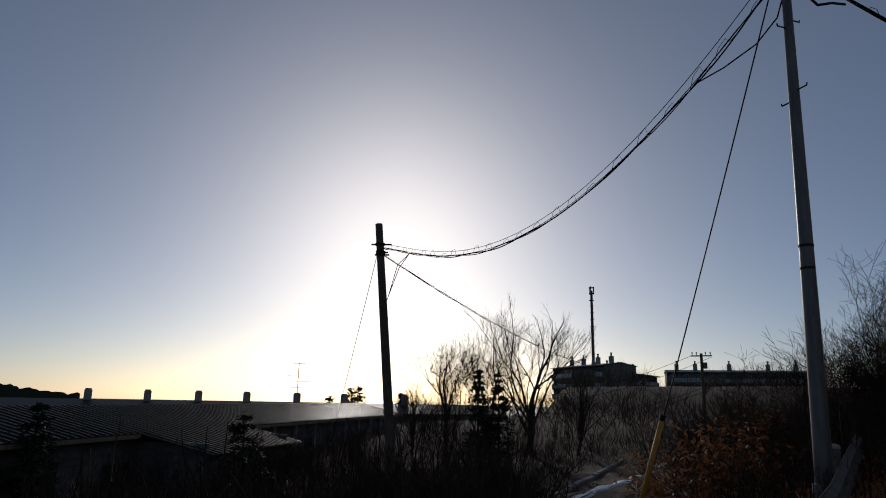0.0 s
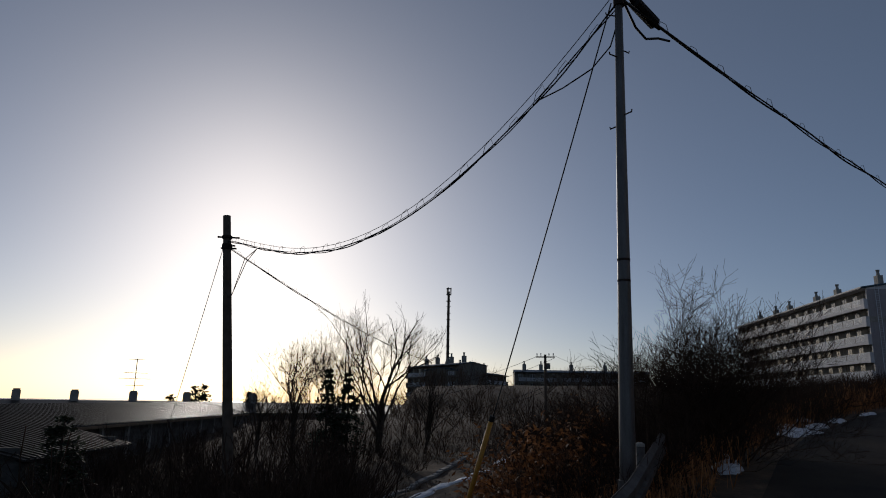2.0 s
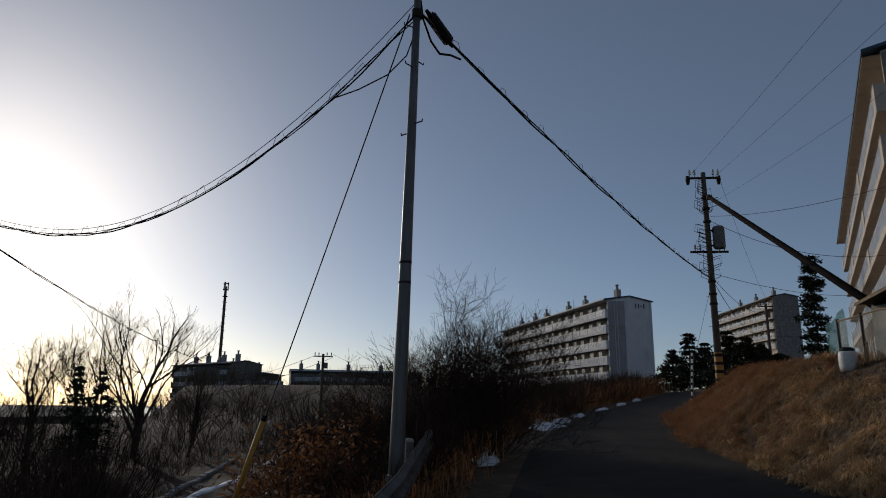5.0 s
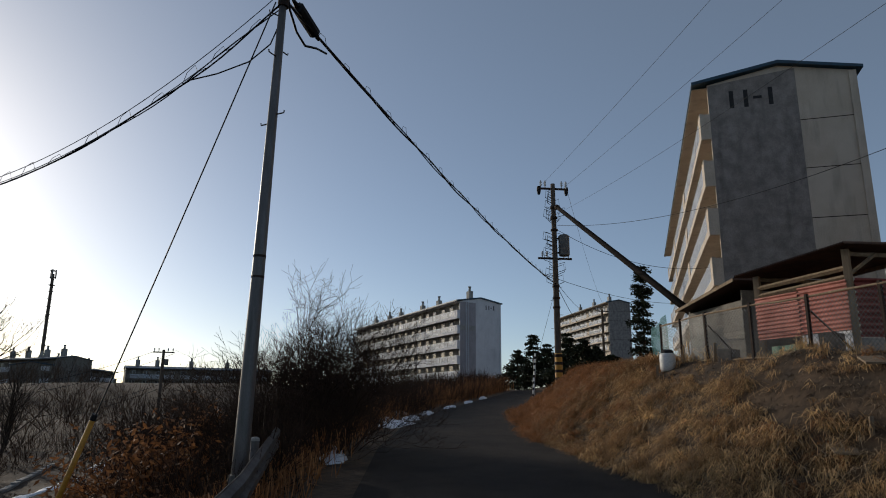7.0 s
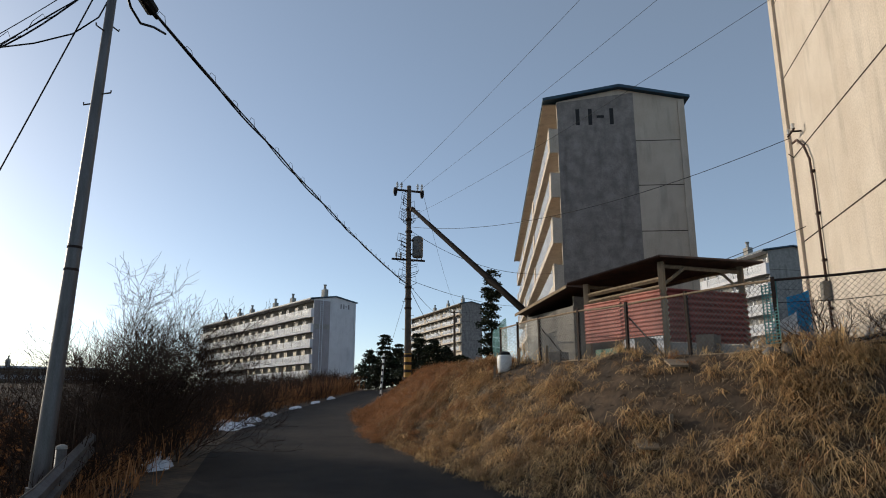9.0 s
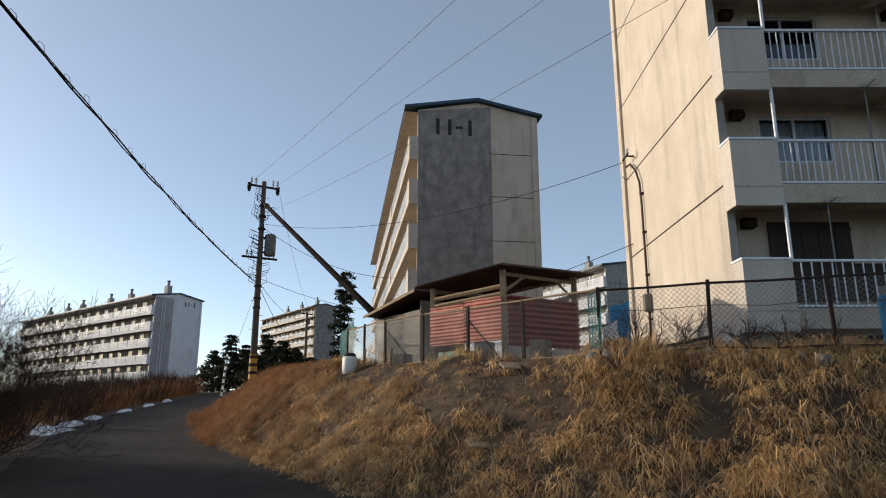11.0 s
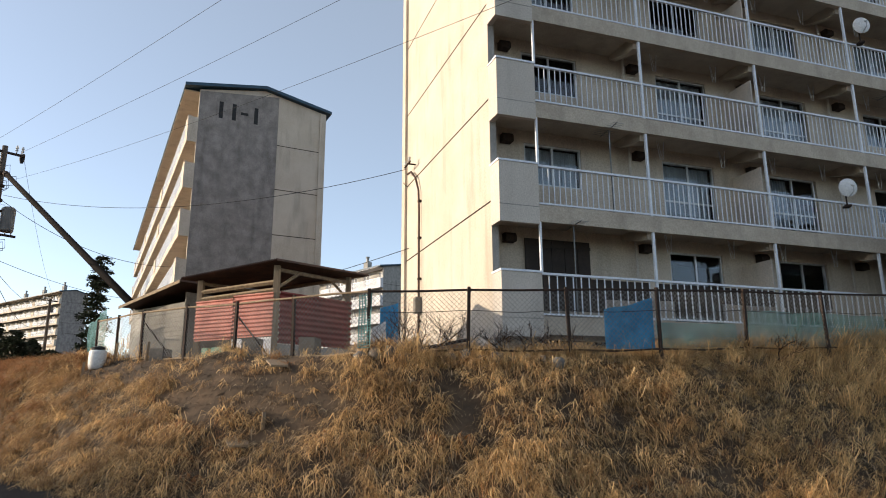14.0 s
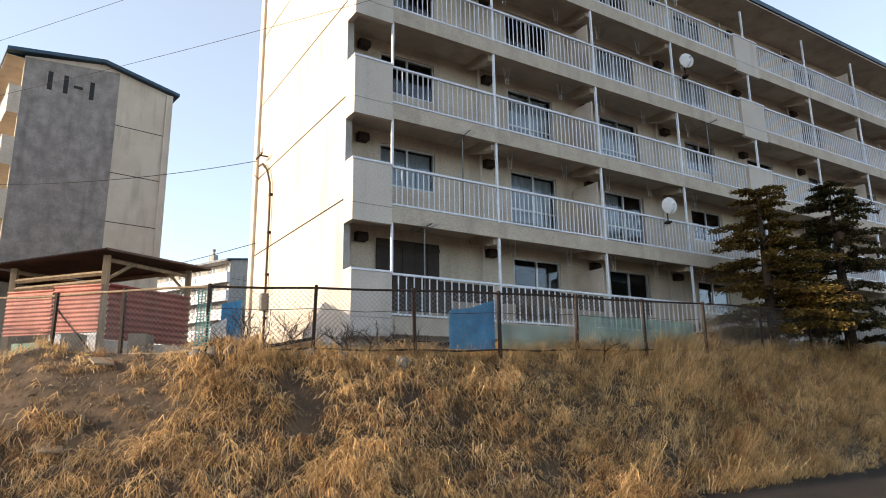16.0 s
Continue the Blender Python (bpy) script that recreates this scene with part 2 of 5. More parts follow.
gx, gy = spread(-6, 30, 0.4, 3500), spread(-24, 40, 0.4, 3500)
g = Shape()
g.v = [(x, y, height(x, y)) for y in gy for x in gx]
W = len(gx)
g.f = [(j * W + i, j * W + i + 1, (j + 1) * W + i + 1, (j + 1) * W + i) for j in range(len(gy) - 1) for i in range(W - 1)]
tagged(part("ground", g, soil, None, smooth=True), "dry brown winter soil with dead grass and slopes", "ground", kind="structure")
sea = Shape().prism([(4400 * math.cos(i * math.pi / 32), 4400 * math.sin(i * math.pi / 32)) for i in range(64)], -32, -31.0, "z")
water = material("sea_water", (0.05, 0.07, 0.09), (0.04, 0.06, 0.08), 0.02, 0.25, 0.5, 0.2, spec=0.5)
tagged(part("water", sea, water), "distant calm grey sea under the low sun", "sea", kind="structure")

LEFT = [(-6.2, -7), (-3, -2.6), (-0.6, 0.2), (2.6, 4.0), (7.1, 9.0), (9.95, 12.2), (13.5, 15.6), (19.9, 20.7), (32, 28.8), (46, 38)]
RIGHT = [(24, -36), (14.2, -14), (11.3, -8), (9.8, -4.5), (9.1, -1.5), (9.0, 1.5), (9.6, 4.5), (11.2, 6.8), (13.3, 9.7), (14.4, 11.5),
         (16.4, 13.4), (22, 18), (34, 26), (47, 36)]


def along(line, k):
    ls = [math.dist(a, b) for a, b in zip(line, line[1:])]
    d = k * sum(ls)
    for (a, b), l in zip(zip(line, line[1:]), ls):
        if d <= l:
            return a[0] + (b[0] - a[0]) * d / l, a[1] + (b[1] - a[1]) * d / l
        d -= l
    return line[-1]


rd = Shape()
NR, NC = 120, 10
near_left = [(-6.2, -36), (-6.2, -20)] + LEFT
for i in range(NR + 1):
    a, b = along(near_left, i / NR), along(RIGHT, i / NR)
    for j in range(NC + 1):
        x, y = a[0] + (b[0] - a[0]) * j / NC, a[1] + (b[1] - a[1]) * j / NC
        rd.v.append((x, y, height(x, y) + 0.03))
rd.f = [(i * (NC + 1) + j, i * (NC + 1) + j + 1, (i + 1) * (NC + 1) + j + 1, (i + 1) * (NC + 1) + j) for i in range(NR) for j in range(NC)]
tagged(part("road", rd, asphalt, None, smooth=True), "narrow worn dark asphalt lane curving uphill", "road", kind="structure")


# ---------------------------------------------------------------- more materials
# carport red twice: faded and paler for the sunlit wall, darker for the shaded
red_lit = material("sunlit_faded_red", (0.56, 0.22, 0.165), (0.36, 0.115, 0.085), 2.2, 0.6, 0.2, 30, stains=0.35)
red_shaded = material("shaded_red", (0.24, 0.05, 0.04), (0.17, 0.035, 0.03), 2.0, 0.55, 0.15, 30)
old_wood = material("weathered_wood", (0.30, 0.22, 0.14), (0.20, 0.14, 0.09), 3.0, 0.85, 0.3, 40, streak=(5, 5, 0.5))
# weathered boards; also the painted-in recess shade of distant balcony walls
grey_board_and_shade = material("grey_board_and_shade", (0.22, 0.20, 0.17), (0.15, 0.135, 0.115), 2.0, 0.85, 0.3, 30, stains=0.4)
dark_roof = material("rusty_roof_sheet", (0.09, 0.045, 0.032), (0.05, 0.03, 0.025), 3.0, 0.7, 0.2, 40)
barn_roof = material("dull_metal_roof", (0.045, 0.038, 0.034), (0.028, 0.025, 0.023), 0.8, 0.42, 0.15, 25, spec=0.08)
barn_wall = material("grey_plank_wall", (0.15, 0.135, 0.12), (0.09, 0.08, 0.07), 1.2, 0.9, 0.3, 25, streak=(1, 1, 4), stains=0.3)
blue_sheet = material("blue_tarpaulin", (0.05, 0.36, 0.62), (0.035, 0.26, 0.47), 2.5, 0.45, 0.3, 14, through_light=0.4)
net_green = material("faded_green_netting", (0.17, 0.36, 0.36), (0.11, 0.26, 0.25), 4.0, 0.8, 0.2, 40, through_light=0.4)
green_plastic = material("green_plastic", (0.02, 0.16, 0.08), (0.015, 0.12, 0.06), 4.0, 0.45, 0.05, 40)
yellow_plastic = material("yellow_plastic", (0.52, 0.25, 0.035), (0.4, 0.19, 0.03), 5.0, 0.5, 0.1, 40)
white_plastic = material("white_plastic", (0.72, 0.71, 0.68), (0.62, 0.61, 0.58), 4.0, 0.4, 0.05, 30)
dish_grey = material("dish_enamel", (0.66, 0.66, 0.65), (0.58, 0.58, 0.57), 5.0, 0.4, 0.05, 40)
zinc = material("galvanised_wire", (0.24, 0.245, 0.24), (0.16, 0.16, 0.155), 8.0, 0.5, 0.1, 60, metal=0.6)
rail_zinc = material("dull_guard_rail", (0.14, 0.125, 0.115), (0.08, 0.068, 0.06), 3.0, 0.65, 0.15, 40, metal=0.2, stains=0.3)
porcelain = material("porcelain", (0.6, 0.6, 0.58), (0.5, 0.5, 0.48), 8.0, 0.25, 0.0, 40)
trafo = material("transformer_grey", (0.17, 0.165, 0.155), (0.12, 0.115, 0.11), 3.0, 0.6, 0.1, 40)
twig = material("dark_twigs", (0.06, 0.036, 0.025), (0.036, 0.023, 0.017), 3.0, 0.9, 0.1, 30, island=0.3, spec=0.08)
needle = material("yew_needles", (0.14, 0.10, 0.02), (0.12, 0.065, 0.018), 1.1, 0.75, 0.0, 10, island=0.45, through_light=0.25)
needle_dark = material("dark_yew_needles", (0.04, 0.042, 0.014), (0.06, 0.04, 0.014), 1.1, 0.8, 0.0, 10, island=0.45, through_light=0.15)
spruce = material("dark_spruce", (0.022, 0.035, 0.018), (0.03, 0.03, 0.018), 1.2, 0.8, 0.0, 10, island=0.4, through_light=0.15)
brown_leaf = material("withered_leaves", (0.25, 0.11, 0.04), (0.16, 0.07, 0.03), 1.2, 0.7, 0.0, 10, island=0.5, through_light=0.35)
brush_stem = material("winter_brush", (0.105, 0.06, 0.035), (0.06, 0.038, 0.025), 0.4, 0.9, 0.0, 10, island=0.45, through_light=0.1)
stone = material("field_stone", (0.20, 0.175, 0.15), (0.12, 0.105, 0.09), 3.0, 0.9, 0.4, 20)
car_white = material("white_car_paint", (0.62, 0.64, 0.68), (0.58, 0.6, 0.64), 2.0, 0.25, 0.0, 40, spec=0.6)
tyre_mat = material("tyre_rubber", (0.02, 0.02, 0.02), (0.03, 0.03, 0.03), 8.0, 0.8, 0.2, 60)
tarred = material("tarred_timber", (0.018, 0.014, 0.012), (0.012, 0.010, 0.009), 3.0, 0.9, 0.3, 30, spec=0.03)
# dimness of the unlit rooms, put into a dark base colour
room_shade = material("shaded_room_tone", (0.10, 0.09, 0.08), (0.07, 0.065, 0.06), 1.0, 0.9, 0.1, 20)


# ---------------------------------------------------------------- apartment blocks
def apartment(m, label, wall, end_wall, units=3, unit=16.03, storeys=5, storey=2.6, first=0.93, deep=7.9, near=False, patch=None, sign=None,
              trim=roof_blue, stacks=(), stripe=None, base=-1.5, front=None, drapes=False, ladder=False, clear=True):
    """Long block: open balconies with rails on its y = 0 side, blank gables, low pitched roof with a dark edge."""
    b = thing("apartment_building", m, label, "apartment building", "apartment blocks")
    L, H = unit * units, first + storeys * storey
    spans = [(1.29, 2.97, 1.0), (5.55, 7.3, 0.12), (9.35, 11.15, 0.12), (13.6, 15.3, 1.0)]
    grid = unit / 16.03
    spans = [(x0 * grid, x1 * grid, sill) for x0, x1, sill in spans]
    wins = [(i * unit + x0, i * unit + x1, sill) for i in range(units) for x0, x1, sill in spans]
    par_mat = cream_soft if near else wall
    # front wall with openings, storey by storey
    for k in range(storeys):
        F = first + k * storey
        w, x = Shape(), 0.17
        for x0, x1, sill in wins:
            w.box(x, x0, 1.25, 1.43, F, F + storey)
            w.box(x0, x1, 1.25, 1.43, F, F + sill)
            w.box(x0, x1, 1.25, 1.43, F + 2.12, F + storey)
            x = x1
        w.box(x, L - 0.17, 1.25, 1.43, F, F + storey)
        part("wall", w.mesh("wall", front or wall, weld=True), None, b)
        # room floors take the dark tone, so indoor shade is in their colour
        part("room_floor", Shape().box(0.17, L - 0.17, 1.27, deep - 0.3, F - 0.15, F - 0.01), room_shade, b)
    rear = Shape().box(0.17, L - 0.17, deep - 0.29, deep - 0.1, base, H).box(0.17, L - 0.17, 0.55, 0.7, base, first - 0.2)
    part("rear_wall", rear, wall, b)
    # added sheet behind the windows, coloured dark for the rooms' shade
    part("room_divider", Shape().box(0.17, L - 0.17, 4.2, 4.3, first, H), room_shade, b)
    for x0, x1 in ((0, 0.17), (L - 0.17, L)):
        part("end_wall", Shape().prism([(0.47, base), (deep, base), (deep, H), (deep * 0.53, H + 0.75), (0.47, H + 0.05)], x0, x1, "x"), end_wall, b)
    roof = Shape().prism([(-0.35, H + 0.02), (deep * 0.53, H + 0.77), (deep + 0.35, H - 0.02), (deep + 0.35, H + 0.14), (deep * 0.53, H + 0.95),
                          (-0.35, H + 0.2)], -0.3, L + 0.3, "x")
    part("roof", roof, trim, b, "dark blue-grey low roof edge")
    part("soffit", Shape().box(0.2, L - 0.2, -0.3, 1.24, H - 0.05, H - 0.005), soffit_cream if near else wall, b)
    # gable joints, corner pilaster
    for x in (-0.004, L - 0.008):
        for k in range(1, storeys if not ladder else 1):
            z = first + k * storey + 0.18
            part("joint", Shape().box(x, x + 0.012, 0.5, deep - 0.02, z - 0.022, z + 0.022), iron, b)
        out = -0.09 if x < 0 else L
        part("pilaster", Shape().box(out + 0.002, out + 0.088, deep - 0.3, deep + 0.06, base, H - 0.02), end_wall, b)
    if near:
        # no hole is cut: a near-black sheet paints the crawl gap's shade
        part("crawl_opening", Shape().box(1.15, 4.05, 0.536, 0.548, 0.02, 0.5), tarred, b, "dark sheet standing in for the shade of the crawl space opening")
        part("wall_edge", Shape().box(0.0, 0.168, 0.462, 0.469, base, H), concrete, b)
    if patch:
        part("weathered_panel", Shape().prism([(0.5, base), (patch, base), (patch, H + 0.5), (0.5, H - 0.02)], L + 0.004, L + 0.012, "x"), dark_patch, b,
             "dark weathered bare concrete panel")
    if stripe:
        part("grey_panel", Shape().box(L + 0.004, L + 0.014, 0.5, stripe, base, H - 0.1), mauve_panel, b, "mauve-grey painted gable strip")
        for z0 in (first + 3.0 * storey + 0.2,):
            part("dark_panel", Shape().box(L + 0.016, L + 0.02, 0.5, stripe, z0, z0 + 0.85), concrete, b)
    if ladder:
        ld2 = part("ladder", Shape().box(L + 0.15, L + 0.19, 1.6, 1.66, first, H + 0.6).box(L + 0.15, L + 0.19, 2.1, 2.16, first, H + 0.6), rail_paint, b, "pale steel roof ladder")
        for i in range(int((H - first) / 0.35)):
            part("rung", Shape().box(L + 0.155, L + 0.185, 1.66, 2.1, first + 0.3 + 0.35 * i, first + 0.33 + 0.35 * i), rail_paint, ld2)
    if sign:
        y0, size = sign
        for o, w, h in ((0.0, 0.22, 1.0), (0.72, 0.22, 1.0), (1.2, 0.42, 0.16), (1.95, 0.22, 1.0)):
            y, z = y0 + o * size, H - 0.75 * size - 0.2
            part("sign_bar", Shape().box(L + 0.016, L + 0.024, y, y + w * size, z - h * size / 2, z + h * size / 2), letter_paint, b)
    solids = [(-0.01, 1.0)] + [(i * unit - 0.7, i * unit + 0.7) for i in range(1, units)] + [(L - 1.0, L + 0.01)]
    posts = [i * unit + x * grid for i in range(units) for x in (4.13, 7.97, 11.7)] + [i * unit for i in range(1, units)]
    bal = Shape().box(-0.009, 0.009, -0.012, 0.012, 0, 0.9).mesh("baluster", rail_paint)
    frame_mesh, pane_mesh = {}, {}
    for x0, x1, sill in wins[:2]:
        w, h = x1 - x0, 2.12 - sill
        fr = Shape().box(0, w, 0, 0.08, 0, 0.05).box(0, w, 0, 0.08, h - 0.05, h).box(0, 0.05, 0, 0.08, 0.05, h - 0.05).box(w - 0.05, w, 0, 0.08, 0.05, h - 0.05)
        fr.box(w / 2 - 0.03, w / 2 + 0.03, 0.01, 0.07, 0.05, h - 0.05)
        if sill < 0.5:
            fr.box(0.05, w - 0.05, 0.015, 0.065, h * 0.42, h * 0.42 + 0.05)
        frame_mesh[sill] = (w, h, fr.mesh("window_frame", alu, weld=True))
        pane_mesh[sill] = Shape().box(0.05, w / 2 - 0.03, 0.035, 0.041, 0.05, h - 0.05).mesh("pane", glass if clear else dark_glass)
    for k in range(storeys):
        F = first + k * storey
        slab = Shape().box(0.003, L - 0.003, 0.0, 1.248, F - 0.16, F).box(0.003, L - 0.003, -0.02, 0.12, F - 0.36, F + 0.04)
        part("balcony_floor", slab, soffit_cream if near else wall, b)
        for x0, x1 in solids:
            p = Shape().box(x0, x1, -0.03, 0.1, F - 0.42, F + 1.03)
            cap = Shape().box(x0 - 0.02, x1 + 0.02, -0.05, 0.12, F + 1.032, F + 1.08)
            if x0 < 0:
                p.box(-0.012, 0.12, 0.1, 0.47, F - 0.42, F + 1.03)
                cap.box(-0.03, 0.14, 0.12, 0.47, F + 1.032, F + 1.08)
            if x1 > L:
                p.box(L - 0.12, L + 0.012, 0.1, 0.47, F - 0.42, F + 1.03)
            part("parapet", p, par_mat, b)
            part("parapet_cap", cap, rail_paint if near else wall, b)
            if near:
                part("parapet_joint", Shape().box(x0 - 0.004, x1 + 0.004, -0.034, -0.029, F - 0.02, F + 0.0), concrete, b)
        for (a0, a1), (c0, c1) in zip(solids, solids[1:]):
            stops = [a1] + [p for p in posts if a1 < p < c0] + [c0]
            for x0, x1 in zip(stops, stops[1:]):
                r = Shape().box(x0, x1, 0.0, 0.07, F + 1.0, F + 1.05).box(x0, x1, 0.015, 0.055, F + 0.08, F + 0.12)
                n = max(2, int((x1 - x0) / (0.2 if near and k == 0 else 0.146 if near else 0.15)))
                bw = 0.01 if near else 0.032
                loose = near and k in (1, 2, 3) and x1 < 15.5
                if not loose:
                    for i in range(1, n):
                        x = x0 + (x1 - x0) * i / n
                        r.box(x - bw, x + bw, 0.02, 0.05, F + 0.12, F + 1.0)
                ob = part("balcony_rail", r, rail_paint, b)
                if loose:
                    for i in range(1, n):
                        part("baluster", bal, None, ob, at=pose(x0 + (x1 - x0) * i / n, 0.035, F + 0.11))
        if near or k % 2 == 0:
            for x in posts if near else ():
                br = Shape().prism([(0.12, F + storey - 0.16), (0.12, F + storey - 0.52), (0.4, F + storey - 0.5), (1.25, F + storey - 0.28), (1.25, F + storey - 0.16)],
                                   x - 0.1, x + 0.1, "x")
                if k < storeys - 1:
                    part("bracket_beam", br, soffit_cream, b)
                part("rail_post", Shape().box(x - 0.03, x + 0.03, 0.0, 0.06, F + 0.04, F + storey - 0.36), rail_paint, b)
                if abs(x % unit - 7.97) < 0.1:
                    part("balcony_screen", Shape().box(x - 0.02, x + 0.02, 0.2, 1.245, F + 0.06, F + 1.85), cream_soft, b, "pale partition board")
                else:
                    part("downpipe", Shape().tube([(x + 0.25, 1.1, F), (x + 0.25, 1.1, F + storey - 0.16)], 0.035, 8), cream_soft, b)
            if near:
                part("rail_post", Shape().box(1.0, 1.05, 0.0, 0.06, F + 1.05, F + storey - 0.36), rail_paint, b)
        for n, (x0, x1, sill) in enumerate(wins):
            w, h, fm = frame_mesh[sill]
            win = part("window", fm, None, b, at=pose(x0, 1.29, F + sill))
            for xo in (0, w / 2 - 0.02):
                pn = part("pane", pane_mesh[sill], None, win, at=pose(xo, 0, 0))
                pn.visible_shadow = False
            shut = (n * 7 + k * 5) % 4
            if drapes and shut != 2 and k > 0:
                cx0, cx1 = (0.06, w - 0.06) if shut < 2 else (0.06, w * 0.45)
                cu, steps = Shape(), 14
                xs2 = [cx0 + (cx1 - cx0) * i / steps for i in range(steps + 1)]
                cu.prism([(x, 0.16 + 0.025 * (i % 2)) for i, x in enumerate(xs2)] + [(x, 0.17 + 0.025 * ((steps - i) % 2)) for i, x in enumerate(xs2[::-1])], 0.06, h - 0.06, "z")
                part("curtain", cu, curtain, win)
    for x in stacks:
        y = deep * 0.53
        s = part("chimney", Shape().box(x - 0.55, x + 0.55, y - 0.4, y + 0.4, H + 0.5, H + 2.6), concrete, b)
        part("chimney_pot", Shape().tube([(x, y, H + 2.6), (x, y, H + 3.1), (x, y, H + 3.5)], [0.28, 0.2, 0.32], 8), concrete, s)
    return b


UX, UY = 0.366, -0.931
B1 = frame_of(14.89, -1.27, 2.5, UX, UY)
block = apartment(B1, "cream concrete apartment block with white balcony rails above the bank", cream, cream, near=True, drapes=True)
hx, hy = 0.866, 0.5
apartment(frame_of(33.88 + hx * 45, 14.75 + hy * 45, 4.45, -hx, -hy), "tall cream apartment block with dark weathered gable", cream, cream, units=3, unit=15.0,
          storey=2.68, base=-4, deep=7.7, drapes=True, patch=4.9, sign=(1.55, 1.0))
# front: balcony recess shade put into a dark grey back wall
apartment(frame_of(81.5 + 0.31 * 56, 81.1 + 0.95 * 56, 5.0, -0.31, -0.95), "distant white apartment block with roof stacks and long balconies", white_wall,
          white_wall, units=4, unit=14.0, front=grey_board_and_shade, base=-7, stacks=(3, 12, 19, 31, 39, 52), stripe=3.6, sign=(5.6, 0.8), deep=8.6, ladder=True, clear=False)
# same darkened front wall, standing in for shade under the balconies
apartment(frame_of(160.9 + 0.55 * 42, 101.4 + 0.835 * 42, 15.4, -0.55, -0.835), "distant pale apartment block with dark gable", cream, dark_patch, front=grey_board_and_shade, base=-14, units=3,
          unit=14.0, stacks=(14, 25, 36), deep=6.8, clear=False)
# front in darker concrete than the walls, recess shade set by colour
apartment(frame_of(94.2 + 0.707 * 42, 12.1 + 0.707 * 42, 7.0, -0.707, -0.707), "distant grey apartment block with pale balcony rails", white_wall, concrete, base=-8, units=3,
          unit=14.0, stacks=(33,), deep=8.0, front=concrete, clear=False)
apartment(frame_of(31.7, 187.3, -1.0, 0.33, -0.944), "far grey apartment block against the low sun", grey_board_and_shade, grey_board_and_shade, units=2, unit=13.0, storeys=4,
          stacks=(3, 9, 16, 22), deep=9, clear=False)
apartment(frame_of(41, 165, -2.4, 0.62, 0.78), "far grey apartment block behind the brush", grey_board_and_shade, grey_board_and_shade, units=3, unit=12.0, storeys=4, stacks=(4, 12, 19, 29), deep=9, clear=False)
apartment(frame_of(64.4, 189.4, -1.2, 0.96, -0.28), "far grey apartment block behind the brush", grey_board_and_shade, grey_board_and_shade, units=3, unit=13.0, storeys=4,
          stacks=(3, 8, 17, 27, 34), deep=9, clear=False)

# the near block's own fittings
for k in range(5):
    F = 0.93 + 2.6 * k
    for x in (0.75, 4.7, 8.6, 12.4, 16.9, 20.8):
        v = thing("wall_vent", B1 @ pose(x, 1.25, F + 2.02), "small dark kitchen vent hood on the balcony wall", "vent", "vents")
        part("hood", Shape().prism([(-0.26, -0.02), (-0.26, 0.12), (-0.2, 0.2), (0, 0.2), (0, -0.02)], -0.14, 0.14, "x"), iron, v)
        part("flange", Shape().box(-0.18, 0.18, -0.012, 0.0, -0.05, 0.24), soffit_cream, v)
    for x in (5.15, 7.2, 9.0, 10.9, 13.2):
        hgr = thing("laundry_hanger", B1 @ pose(x, 0.75, F + 2.44), "white metal laundry pole hanger under the balcony ceiling", "hanger", "laundry hangers")
        part("loop", Shape().tube([(-0.12, 0, 0), (-0.05, 0, -0.5), (0.05, 0, -0.5), (0.1, 0, 0)], 0.01, 5), rail_paint, hgr)
        part("loop", Shape().tube([(-0.03, 0.06, 0), (0.05, 0.06, -0.38), (0.14, 0.06, -0.1)], 0.008, 5), rail_paint, hgr)


def satellite_dish(m):
    d = thing("satellite_dish", m, "white satellite dish clamped to the balcony rail", "satellite dish", "satellite dishes")
    s = Shape()
    rings, n = 6, 24
    for side in (0, 0.012):
        for i in range(rings + 1):
            r = 0.24 * i / rings
            for j in range(n):
                w = 2 * math.pi * j / n
                s.v.append((r * math.cos(w), 0.9 * r * r - 0.05 + side, r * 1.1 * math.sin(w)))
    for q in range(2):
        o = q * (rings + 1) * n
        s.f += [(o + i * n + j, o + i * n + (j + 1) % n, o + (i + 1) * n + (j + 1) % n, o + (i + 1) * n + j) for i in range(rings) for j in range(n)]
    part("reflector", s, dish_grey, d, smooth=True)
    part("feed_arm", Shape().tube([(0, 0.0, -0.26), (0, -0.3, -0.2), (0, -0.34, -0.06)], 0.012, 6), alu, d)
    part("feed_horn", Shape().tube([(0, -0.34, -0.06), (0, -0.27, -0.02)], [0.03, 0.04], 10), dish_grey, d)
    part("bracket", Shape().tube([(0, 0.02, 0), (0, 0.2, -0.1), (0, 0.2, -0.5)], 0.02, 8).box(-0.08, 0.08, 0.1, 0.32, -0.52, -0.46), iron, d)
    return d


satellite_dish(B1 @ pose(10.5, -0.3, 4.9, 0, 0, -28))
satellite_dish(B1 @ pose(12.06, -0.3, 10.25, 0, 0, -28))


def tv_aerial(m, tall, label):
    a = thing("tv_aerial", m, label, "aerial", "aerials")
    part("mast", Shape().tube([(0, 0, 0), (0, 0, tall)], 0.018, 6), zinc, a)
    boom = Shape().tube([(-0.05, -0.45, tall - 0.12), (0.05, 0.45, tall - 0.12)], 0.012, 5)
    part("boom", boom, zinc, a)
    for i in range(9):
        y, w = -0.42 + i * 0.1, 0.16 + 0.012 * i
        part("element", Shape().tube([(-w, y, tall - 0.12), (w, y, tall - 0.12)], 0.006, 5), zinc, a)
    return a


tv_aerial(B1 @ pose(3.1, 0.1, 3.6), 2.3, "thin grey aerial on the second balcony")
tv_aerial(B1 @ pose(1.95, 0.1, 1.0), 2.3, "thin grey aerial on the ground floor balcony")
